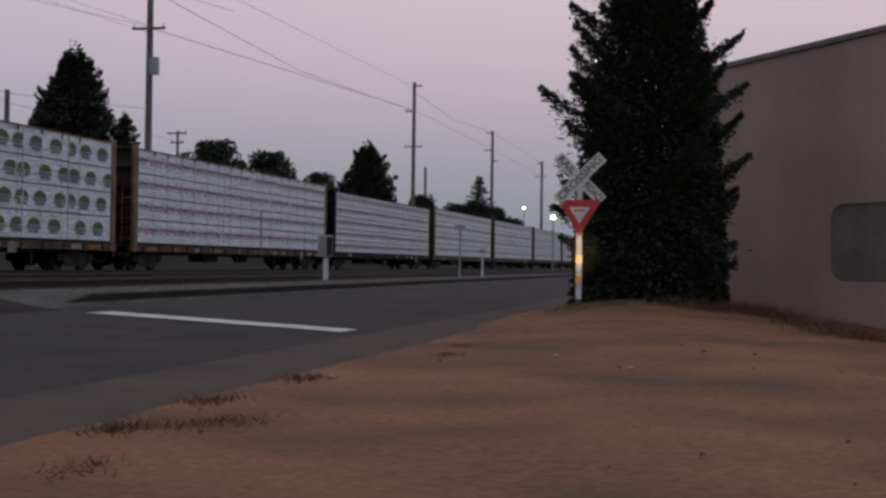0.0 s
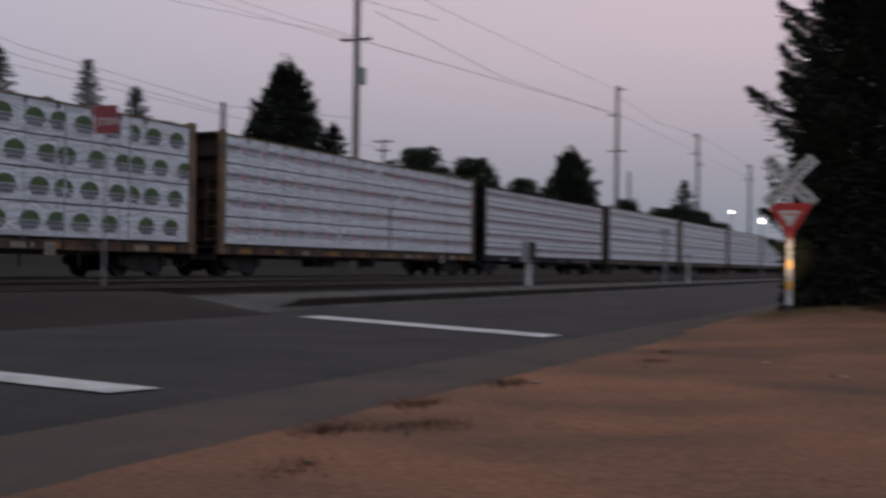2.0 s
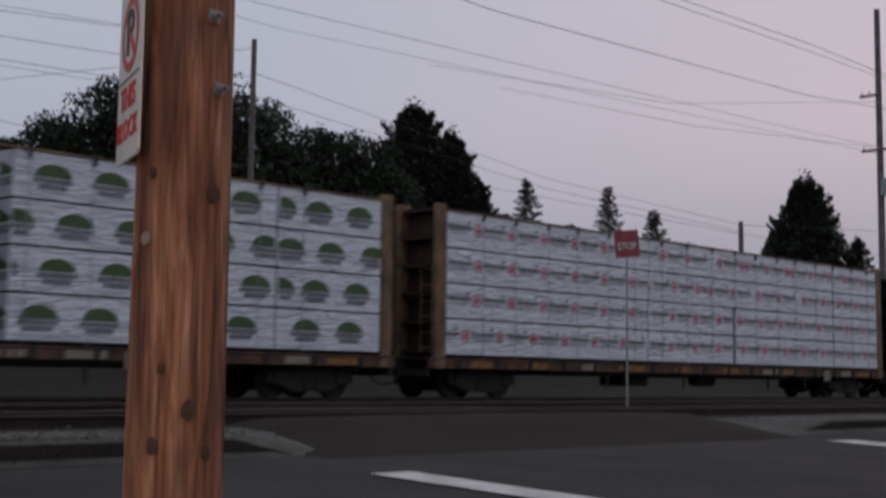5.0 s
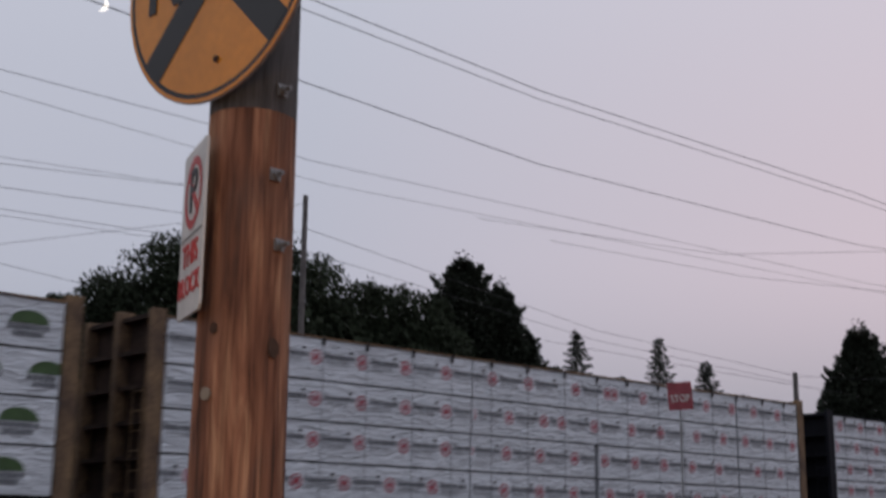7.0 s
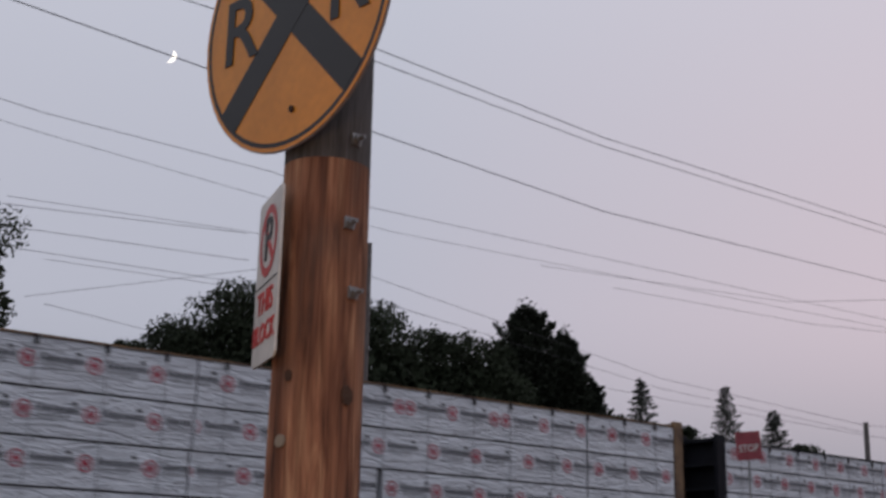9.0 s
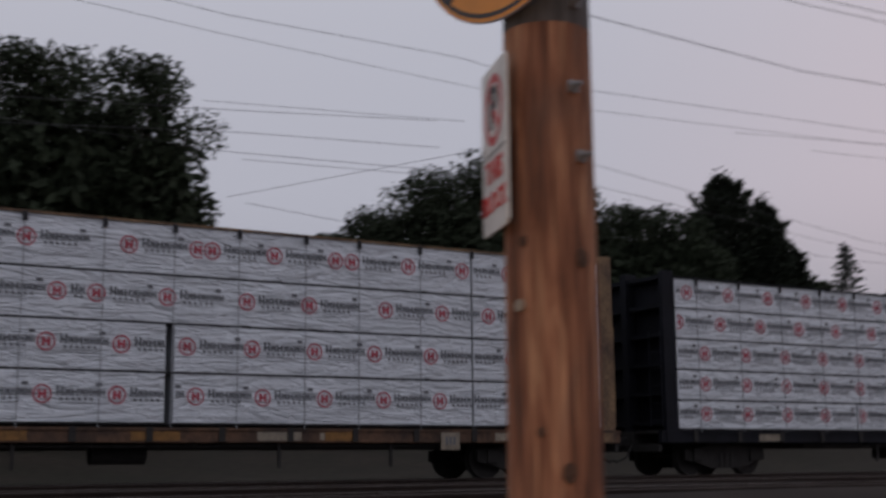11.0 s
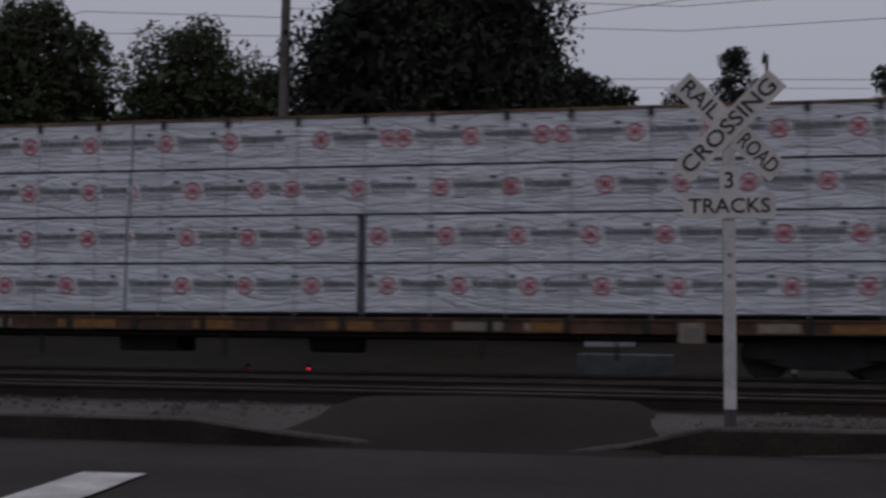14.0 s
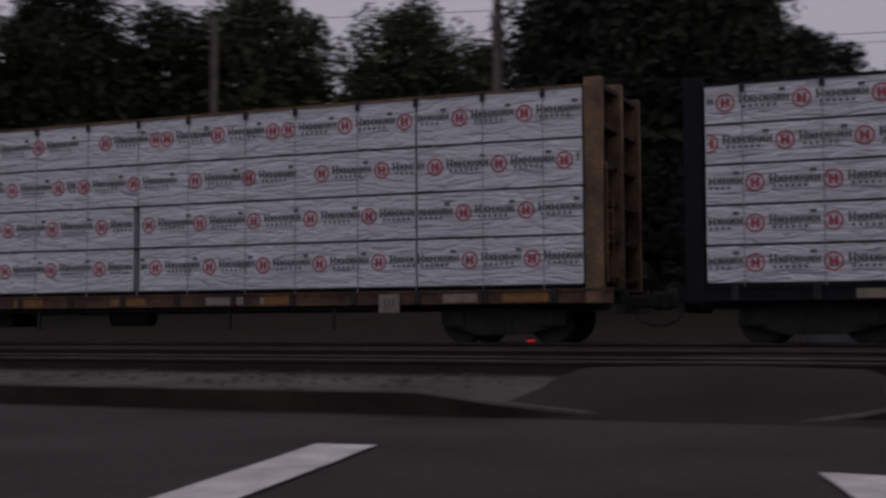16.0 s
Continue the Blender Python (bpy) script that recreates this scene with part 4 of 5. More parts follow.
part("lettering", me, (), pl, m=pose(0, -0.036, -0.06) @ Matrix.Diagonal((0.42 / w, 1, 1, 1)))

# control box on a post by the road, and two thin signs farther along
p = polar(5.2, 44)
cbx = thing("control_box", pose(p.x, p.y, 0.33, 0, 0, 5), "grey railway control box on a white post", "control box")
sh = Shape()
sh.box(-0.09, 0.09, -0.09, 0.09, -0.1, 0.85, 0, 0.01)
part("post", sh, (POST_WHITE,), cbx)
sh = Shape()
sh.box(-0.28, 0.24, -0.16, 0.16, 0.85, 1.6, 0, 0.02)
bx = part("box", sh, (GALV,), cbx)
sh = Shape()
sh.box(0.02, 0.22, -0.175, -0.161, 0.9, 1.55)
part("door", sh, (UNDER,), bx, "dark door")
for az, d, h, w in ((-0.8, 62, 2.6, 0.5), (-1.82, 66, 1.5, 0.3)):
    p = polar(az, d)
    sg = thing("thin_sign", pose(p.x, p.y, 0.3, 0, 0, az), "thin roadside marker on a slim post", "road sign", "thin signs")
    sh = Shape()
    sh.box(-0.05, 0.05, -0.05, 0.05, -0.2, h)
    part("post", sh, (POST_WHITE if d > 63 else GALV,), sg)
    sh = Shape()
    sh.box(-w / 2, w / 2, -0.07, -0.051, h - 0.2, h)
    part("plate", sh, (SIGN_BACK,), sg)

# low red lights of unknown source beyond the tracks; glow and housing are added
for az in (96.45, 99.1):
    p = polar(az, 28.0)
    mk = thing("red_light_stub", pose(p.x, p.y, 0.41, 0, 0, az), "low stub with a glowing red disc beyond the tracks", "signal lamp", "marker lamps")
    sh = Shape()
    sh.box(-0.05, 0.05, -0.05, 0.05, 0.0, 0.26, 0, 0.01)
    part("housing", sh, (UNDER,), mk)
    sh = Shape()
    sh.prism(disc(0.045 if az < 97 else 0.018, 14), -0.06, -0.05)
    part("lens", sh, (LAMP_RED,), mk, "glowing red lens", m=pose(0, 0, 0.15))

# ---------------------------------------------------------------- block building
bd = thing("block_building", pose(9.05, 26.0, -0.3, 0, 0, 112.5), "long low tan block building with a dull window", "building")
sh = Shape()
Hh = 6.2
sh.box(-22, -1.9, -0.3, 0, 0, Hh)
sh.box(1.65, 7.6, -0.3, 0, 0, Hh)
sh.box(-1.9, 1.65, -0.3, 0, 0, 1.05)
sh.box(-1.9, 1.65, -0.3, 0, 2.7, Hh)
for cx, cz, a0 in ((1.65, 2.7, 0), (-1.9, 2.7, 90), (-1.9, 1.05, 180), (1.65, 1.05, 270)):
    r, a = 0.35, radians(a0)
    ox, oz = cx - r * (1 if a0 in (0, 270) else -1), cz - r * (1 if a0 in (0, 90) else -1)
    sh.prism([(cx, cz)] + [(ox + r * math.cos(radians(a0 + b)), oz + r * math.sin(radians(a0 + b))) for b in range(90, -1, -15)], -0.3, 0)
part("wall", sh, (STUCCO,), bd)
for wall_box in ((7.3, 7.6, -14, -0.3), (-22, -21.7, -14, -0.3), (-22, 7.6, -14.3, -14)):
    sh = Shape()
    sh.box(*wall_box, 0, Hh)
    part("wall", sh, (STUCCO,), bd)
sh = Shape()
sh.box(-22.05, 7.65, -14.35, 0.05, Hh, Hh + 0.12)
part("roof", sh, (ROOF_EDGE,), bd)
sh = Shape()
sh.box(-1.9, 1.65, -0.1, -0.03, 1.05, 2.7)
part("window", sh, (PAINTED_WINDOW,), bd, "dull painted-over window")

# ---------------------------------------------------------------- trees


def leaves(centres, sizes, rnd, flat=0.0, lie=None, slim=1.0):
    """Small leaf clumps: bent four-sided sprays; lie: the way that each one points."""
    c = np.asarray(centres)
    n = len(c)
    a = rnd.normal(size=(n, 3))
    a[:, 2] *= 1 - flat
    if lie is not None:
        a = a * 0.45 + np.asarray(lie)
    a /= np.linalg.norm(a, axis=1)[:, None]
    b = np.cross(a, rnd.normal(size=(n, 3)))
    b /= np.linalg.norm(b, axis=1)[:, None]
    s = np.asarray(sizes)[:, None]
    v = np.stack([c - a * s, c + b * s * 0.5 * slim + a * s * 0.1, c + a * s, c - b * s * 0.45 * slim], axis=1).reshape(-1, 3)
    return v, np.arange(4 * n).reshape(-1, 4)


def mesh_np(name, v, f, material):
    me = bpy.data.meshes.new(name)
    me.vertices.add(len(v))
    me.vertices.foreach_set("co", np.ascontiguousarray(v, dtype=np.float32).ravel())
    me.loops.add(f.size)
    me.loops.foreach_set("vertex_index", f.astype(np.int32).ravel())
    me.polygons.add(len(f))
    me.polygons.foreach_set("loop_start", np.arange(0, f.size, 4, dtype=np.int32))
    me.update(calc_edges=True)
    me.materials.append(material)
    return me


def broad_tree(az, d, base, top, width, seed, material=None, label="dark full-leaved broad tree behind the railway", count=5200, lobes=26, low=0.1, shape=1.0):
    rnd = np.random.default_rng(seed)
    p = polar(az, d)
    t = thing("tree", pose(p.x, p.y, base), label, "tree", "trees")
    h = top - base
    width *= 1.12
    near = d < 70
    if near:
        count, lobes = int(count * 2.3), int(lobes * 1.5)
    tr = Shape()
    r = 0.018 * h + 0.05
    tr.tube((0, 0, -0.3), (0, 0, h * 0.5), r, r * 0.5, 10)
    L = []
    for i in range(lobes + 8):
        f = low + (0.97 - low) * (i + rnd.random()) / (lobes + 8)
        reach = width / 2 * math.sqrt(max(0.0, 1 - abs((f - 0.42) / 0.60) ** (2.2 * shape)))
        a = i * 2.4 + rnd.random()
        rr = width * (0.12 + 0.09 * rnd.random()) * (1.2 - 0.4 * f) * (0.9 if near else 1.0)
        k = max(0.0, reach - rr * 0.8) * (0.55 + 0.45 * rnd.random())
        L.append((math.cos(a) * k, math.sin(a) * k, min(h * f, h - rr * 0.85), rr))
    L.append((0, 0, h - width * 0.12, width * 0.13))
    cs, ss = [], []
    per = int(count * 2.0 / len(L))
    for x, y, z, rr in L:
        g = rnd.normal(size=(per, 3))
        g /= np.linalg.norm(g, axis=1)[:, None]
        g *= (rr * (0.25 + 0.85 * rnd.random(per) ** 0.6))[:, None]
        g[:, 2] *= 0.85
        cs.append(g + (x, y, z))
        ss.append((0.09 + 0.13 * rnd.random(per)) * (width / 7) ** 0.5 * (0.66 if near else 1.15))
        tr.tube((0, 0, min(z, h * 0.4)), (x * 0.7, y * 0.7, z), r * 0.3, r * 0.08, 5)
    m = int(count * (0.55 if near else 0.5))
    g = rnd.normal(size=(m, 3))
    g /= np.linalg.norm(g, axis=1)[:, None]
    g *= (rnd.random(m) ** 0.4)[:, None] * (width * 0.38, width * 0.38, h * 0.40)
    cs.append(g + (0, 0, h * 0.48))
    ss.append((0.16 + 0.2 * rnd.random(m)) * (width / 7) ** 0.5 * (1.0 if near else 1.25))
    part("trunk", tr, (BARK,), t)
    v, f = leaves(np.concatenate(cs), np.concatenate(ss), rnd)
    part("crown", mesh_np("crown", v, f, material or LEAF), (), t)
    return t


def conifer(az, d, base, top, width, seed, material=None, label="dark pointed conifer behind the railway", count=2600, ragged=0.25, low=0.05, power=0.9, droop=0.25, leaf=1.0, hang=0.03, dense=14, widest=1.0, lift=0.0, core=0.66):
    rnd = np.random.default_rng(seed)
    p = polar(az, d)
    t = thing("conifer", pose(p.x, p.y, base), label, "tree", "conifers")
    h = top - base
    tr = Shape()
    r = 0.012 * h + 0.04
    tr.tube((0, 0, -0.3), (0, 0, h * 0.97), r, 0.02, 8)
    cs, ss, ls = [], [], []
    nb = int(h * dense)
    per = max(6, count // nb)
    for i in range(nb):
        f = low + (0.99 - low) * i / nb
        L = min(width / 2 * (1 - f) ** power, widest * width / 2) * (1 - ragged + 1.7 * ragged * rnd.random()) + 0.02 * width
        if lift:
            L *= min(1.0, 0.62 + 4 * f)
        a = i * 2.399 + rnd.random() * 0.9
        z = h * f
        dr, rise = droop * (0.1 + 1.8 * rnd.random()), lift * (0.05 + f) * (0.6 + 0.6 * rnd.random())
        u = 0.08 + 0.92 * rnd.random(per) ** 0.75
        x = u * L
        spread = 0.30 * L * (1.04 - u) + 0.006 * width
        off = rnd.normal(size=per) * spread
        zz = z - dr * x + 0.95 * dr * x * x / max(L, 0.1) + rise * x * (u - 0.35) + rnd.normal(size=per) * hang * width * (1.1 - u) - 0.4 * np.abs(off)
        ca, sa = math.cos(a), math.sin(a)
        cs.append(np.stack([ca * x - sa * off, sa * x + ca * off, zz], axis=1))
        side = np.sign(off) * 0.5
        ls.append(np.stack([ca - sa * side, sa + ca * side, -dr + 1.6 * dr * u + rise], axis=1))
        ss.append((0.07 + 0.09 * rnd.random(per)) * (0.5 + 0.10 * width) * leaf)
        if i % 3 == 0:
            tr.tube((0, 0, z), (ca * L * 0.8, sa * L * 0.8, z - dr * L * 0.2), 0.015 + 0.003 * width, 0.006, 4)
    m = count // 2
    fz = low + (0.95 - low) * rnd.random(m) ** 1.2
    rad = np.minimum(width / 2 * (1 - fz) ** power, widest * width / 2) * (core - 0.28 * fz) * rnd.random(m) ** 0.5
    ang = rnd.random(m) * math.tau
    cs.append(np.stack([np.cos(ang) * rad, np.sin(ang) * rad, fz * h], axis=1))
    ls.append(np.stack([np.cos(ang), np.sin(ang), -0.3 + 0 * ang], axis=1))
    ss.append((0.09 + 0.10 * rnd.random(m)) * (0.5 + 0.10 * width) * leaf * (1.35 - 0.7 * fz))
    part("trunk", tr, (BARK,), t)
    v, f = leaves(np.concatenate(cs), np.concatenate(ss), rnd, 0.4, np.concatenate(ls), 0.75)
    part("crown", mesh_np("crown", v, f, material or NEEDLE), (), t)
    return t


def el(deg, d):
    return EYE + d * math.tan(radians(deg))


# the near spruce beside the yield sign
conifer(-9.3, 27.2, 0.05, 9.8, 6.5, 77, NEEDLE, "tall dense dark spruce beside the building", 135000, 0.33, 0.01, 0.80, 0.30, 0.40, 0.032, 11, 0.60, 0.95, 0.86)

# beyond the railway, from ahead round to the left
for az, d, e, w, seed in ((16.25, 85, 8.8, 11.2, 1), (3.45, 130, 5.2, 11.6, 2)):
    conifer(az, d, 1.2, el(e, d), w, seed, NEEDLE, "dark bushy pointed conifer behind the railway", 30000, 0.28, 0.05, 0.66, 0.3, 0.85, 0.055, 10, 0.5, 0.5, 1.2)
for az, d, e, w, seed in ((14.1, 84, 6.3, 7, 9), (17.6, 86, 6.6, 8, 12)):
    conifer(az, d, 1.2, el(e, d), w, seed, NEEDLE, "dark bushy conifer behind the railway", 7000, 0.22, 0.05, 0.8, 0.3, 0.95, 0.04, 14, 0.66)
for az, d, e, w, seed in ((-1.6, 170, 4.03, 13, 3), (24.85, 95, 8.9, 11, 4), (28.5, 90, 9.23, 11.5, 5), (22.8, 100, 7.8, 12.5, 6)):
    conifer(az, d, 1.2, el(e, d), w, seed, NEEDLE_FAR, "slender pointed conifer far behind the railway", 7000, 0.25, 0.05, 1.0, 0.35, 0.6, 0.010, 10, 0.42)
broad_tree(78.8, 53, 1.8, el(9.6, 53), 6.5, 72, NEEDLE, "low dark bushy tree behind the railway", 4600, 22, 0.02)
broad_tree(75.0, 52, 1.8, el(8.6, 52), 6.5, 73, NEEDLE, "low dark bushy tree behind the railway", 4600, 22, 0.02)
for az, e, w, seed in ((33.6, 12.2, 9.2, 7), (31.9, 11.1, 6.8, 8), (30.8, 9.0, 5.0, 39)):
    conifer(az, 65, 1.4, el(e, 65), w, seed, NEEDLE, "tall dark dense conifer behind the railway", 30000, 0.28, 0.1, 0.55, 0.3, 0.85, 0.06, 10, 0.46, 0.5, 1.25)
broad_tree(82.4, 47, 1.8, el(9.5, 47), 6.0, 71, NEEDLE, "low dark bushy tree behind the railway", 4200, 22, 0.02)
for az, d, e, w, seed in (
    (10.2, 110, 5.37, 6.5, 20), (7.9, 112, 4.95, 5.6, 21), (5.6, 130, 4.05, 4.6, 22), (1.0, 150, 3.15, 4.6, 23), (-0.6, 175, 2.75, 5, 24), (-2.2, 180, 2.65, 6, 25), (-3.1, 190, 2.1, 5, 26), (12.2, 120, 4.3, 5, 27), (-1.4, 170, 2.9, 5, 40),
    (21.7, 100, 6.3, 4.5, 28), (36.1, 60, 11.0, 5.5, 29), (38.4, 60, 11.3, 5.5, 30), (41.2, 58, 12.6, 6.5, 31), (44.2, 56, 13.6, 6.5, 32), (47.0, 56, 13.0, 5.5, 33), (49.6, 56, 11.2, 4.5, 34), (51.6, 55, 10.2, 3, 35), (26.6, 92, 7.1, 3.6, 36), (29.6, 90, 7.6, 4.2, 37), (35, 62, 9.6, 5, 38)):
    broad_tree(az, d, 1.4, el(e, d), w * (1.3 if d < 63 else 1.12), seed, None, count=3800, lobes=20)
broad_tree(64.2, 45, 1.8, el(18.0, 45), 7.6, 50, LEAF, "broad leafy tree with sky showing through its crown", 5200, 26, 0.08)
broad_tree(60.0, 45, 1.8, el(17.8, 45), 6.2, 51, LEAF, "broad leafy tree with sky showing through its crown", 3600, 20, 0.08)
broad_tree(67.3, 46, 1.8, el(14.6, 46), 5.4, 56, LEAF, "broad leafy tree with sky showing through its crown", 3200, 18, 0.08)
broad_tree(70.7, 44, 1.8, el(12.2, 44), 4.2, 52, LEAF, count=2200, lobes=14)
broad_tree(72.6, 42, 1.8, el(10.9, 42), 4.0, 53, LEAF, count=2200, lobes=14)
broad_tree(90.8, 42, 1.8, el(19.5, 42), 10.3, 54, NEEDLE, "very large dense dark tree behind the railway", 11000, 46, 0.12, 1.3)
broad_tree(84.2, 43, 1.8, el(12.4, 43), 5.2, 57, NEEDLE, "dense dark tree behind the railway", 4200, 22, 0.1, 1.0)
broad_tree(94.6, 44, 1.8, el(14.0, 44), 5.6, 58, NEEDLE, "dense dark tree behind the railway", 4200, 22, 0.1, 1.0)
broad_tree(77.4, 50, 1.8, el(13.4, 50), 2.9, 66, NEEDLE, "small dark upright tree behind the railway", 2200, 18, 0.3)
broad_tree(79.5, 48, 1.8, el(11.9, 48), 3.6, 59, NEEDLE, "low dark bushy tree behind the railway", 1800, 12, 0.1)
broad_tree(101.8, 55, 2.0, el(14.2, 55), 8.2, 60, LEAF_PALE, "rounded olive-leaved tree behind the railway", 4800, 24, 0.15)
broad_tree(98.3, 54, 2.0, el(12.5, 54), 5.2, 65, LEAF_PALE, "rounded olive-leaved tree behind the railway", 2600, 16, 0.15)
broad_tree(108.4, 50, 2.0, el(14.6, 50), 8.0, 61, LEAF_PALE, "rounded olive-leaved tree behind the railway", 4800, 24, 0.15)
broad_tree(112.5, 50, 2.0, el(13.9, 50), 7.0, 62, LEAF, "rounded dark tree behind the railway", 4200, 22, 0.12)
broad_tree(117.0, 48, 2.0, el(15.0, 48), 7.0, 63, LEAF, "rounded dark tree behind the railway", 4800, 24, 0.12)
broad_tree(124.0, 48, 2.0, el(14.0, 48), 7.0, 64, LEAF, "rounded dark tree behind the railway", 3600, 22, 0.12)


# brush under the trees along the far bank
def brush():
    rnd = np.random.default_rng(91)
    cs, ss = [], []
    for s in np.arange(-75, 120, 0.9):
        q = 38 + rnd.random() * 5
        hgt = 1.6 + 2.2 * rnd.random()
        m = 46
        g = rnd.normal(size=(m, 3)) * (0.8, 0.8, 0.5)
        g[:, 2] = np.abs(g[:, 2]) * hgt
        c = W(s, q, land_z(s, q))
        cs.append(g + (c.x, c.y, c.z))
        ss.append(0.16 + 0.2 * rnd.random(m))
    v, f = leaves(np.concatenate(cs), np.concatenate(ss), rnd)
    tagged(new("brush", mesh_np("brush", v, f, LEAF)), "dark brush along the bank beyond the tracks", "bushes", kind="stuff")


brush()


# ---------------------------------------------------------------- utility poles and cables
def far_pole(az, d, top, arms=(), transformer=None, r=0.16, label="tall wooden utility pole with crossarms", lamp=None):
    p = polar(az, d)
    q = -UC * p.x + US * p.y
    s = US * p.x + UC * p.y
    z = land_z(s, q)
    t = thing("utility_pole", pose(p.x, p.y, z, 0, 0, RAILS - 90), label, "utility pole", "utility poles")
    sh = Shape()
    sh.tube((0, 0, -0.3), (0, 0, top - z), r, r * 0.7, 10)
    part("shaft", sh, (FAR_POLE,), t)
    for az_, w0, w1 in arms:
        sh = Shape()
        sh.box(w0, w1, -0.2, -0.08, az_ - z, az_ - z + 0.13, 0, 0.01)
        arm = part("crossarm", sh, (FAR_POLE,), t)
        for x in np.linspace(w0 + 0.12, w1 - 0.12, 3):
            ins = Shape()
            ins.tube((x, -0.14, az_ - z + 0.13), (x, -0.14, az_ - z + 0.32), 0.05, 0.03, 8)
            part("insulator", ins, (GALV,), arm)
    if transformer:
        sh = Shape()
        sh.tube((0.33, -0.1, transformer - z - 0.45), (0.33, -0.1, transformer - z + 0.45), 0.27, sides=14)
        sh.box(0.05, 0.3, -0.15, -0.05, transformer - z - 0.2, transformer - z + 0.2)
        part("transformer", sh, (GALV,), t)
    if lamp:
        lx, lz = lamp
        sh = Shape()
        sh.tube((0, 0, lz - z - 0.5), (lx, -0.3, lz - z), 0.04, sides=6)
        arm = part("lamp_arm", sh, (GALV,), t)
        sh = Shape()
        sh.box(lx - 0.4, lx + 0.4, -0.5, -0.15, lz - z - 0.06, lz - z + 0.1, 0, 0.03)
        part("lamp_head", sh, (GALV,), arm)
        sh = Shape()
        sh.box(lx - 0.32, lx + 0.32, -0.46, -0.19, lz - z - 0.10, lz - z - 0.065)
        part("lamp_lens", sh, (LAMP_WHITE,), arm, "glowing lens")
    return t


far_pole(13.1, 70, 21, ((13.35, -0.95, 0.95), (16.3, -1.0, 0.1)), 11.4, 0.22)
far_pole(1.38, 140, 21, ((17.7, -1.0, 0.15), (13.8, -1.0, 1.0), (20.5, -0.2, 0.9)), None, 0.25)
far_pole(-2.17, 190, 21, ((18, -1.2, 0.3), (16.4, -0.2, 0.9), (20.6, -0.9, 0.2)), None, 0.27)
far_pole(-4.41, 245, 21, ((18, -1.3, 0.9), (20.5, -0.9, 0.2)), None, 0.3)
far_pole(0.83, 150, el(4.36, 150), (), None, 0.2, "plain far utility pole")
far_pole(11.85, 110, el(5.7, 110), ((el(5.55, 110), -0.9, 0.9), (el(5.15, 110), -0.6, 0.6)), None, 0.15)
far_pole(19.0, 75, el(7.15, 75), (), None, 0.2, "short plain utility pole behind the train")
far_pole(41.0, 50, el(15.05, 50), (), None, 0.15, "plain grey utility pole behind the train")
far_pole(70.2, 40, el(20.0, 40), (), None, 0.2, "wooden utility pole with a lit street lamp", (0.1, el(17.3, 40)))
far_pole(97.7, 40, el(19.0, 40), (), None, 0.19, "plain wooden utility pole before the trees")
far_pole(110.4, 46, el(13.4, 46), (), None, 0.16, "plain wooden utility pole before the trees")
far_pole(76.0, 55, el(13.0, 55), ((el(12.6, 55), 0.0, 1.1),), None, 0.1, "thin pole with a short side arm")


def street_lamp(az, d, z, size):
    p = polar(az, d)
    t = thing("street_lamp", pose(p.x, p.y, 0.2, 0, 0, az), "distant lit street lamp on a thin mast", "street lamp", "street lamps")
    sh = Shape()
    sh.tube((0, 0.3, 0), (0, 0.3, z), 0.07, sides=8)
    sh.tube((0, 0.3, z), (0, 0, z + 0.05), 0.05, sides=6)
    part("mast", sh, (GALV,), t)
    sh = Shape()
    sh.tube((0, -0.1, z - 0.2), (0, -0.1, z - 0.2 + size), size * 0.7, size * 0.4, 12)
    part("lamp_head", sh, (LAMP_WHITE,), t, "glowing lamp head")


street_lamp(-3.63, 200, el(2.53, 200), 0.32)
street_lamp(-4.95, 120, el(2.09, 120), 0.36)
street_lamp(-6.96, 45, el(9.0, 45), 0.22)


def cable(points, r, sag=0.0):
    """A hanging cable through the points, each given as bearing, height angle and distance."""
    cu = bpy.data.curves.new("cable", "CURVE")
    cu.dimensions, cu.bevel_depth, cu.bevel_resolution = "3D", r, 1
    pts = []
    P = [polar(a, d, el(e, d)) for a, e, d in points]
    for a, b in zip(P, P[1:]):
        n = 14
        for i in range(n):
            f = i / n
            v = a.lerp(b, f)
            v.z -= 4 * sag * f * (1 - f)
            pts.append(v)
    pts.append(P[-1])
    sp = cu.splines.new("POLY")
    sp.points.add(len(pts) - 1)
    for q, v in zip(sp.points, pts):
        q.co = (*v, 1)
    ob = new("cable", cu)
    cu.materials.append(CABLE)
    tagged(ob, "thin dark overhead cable against the dusk sky", "cable", "overhead cables")


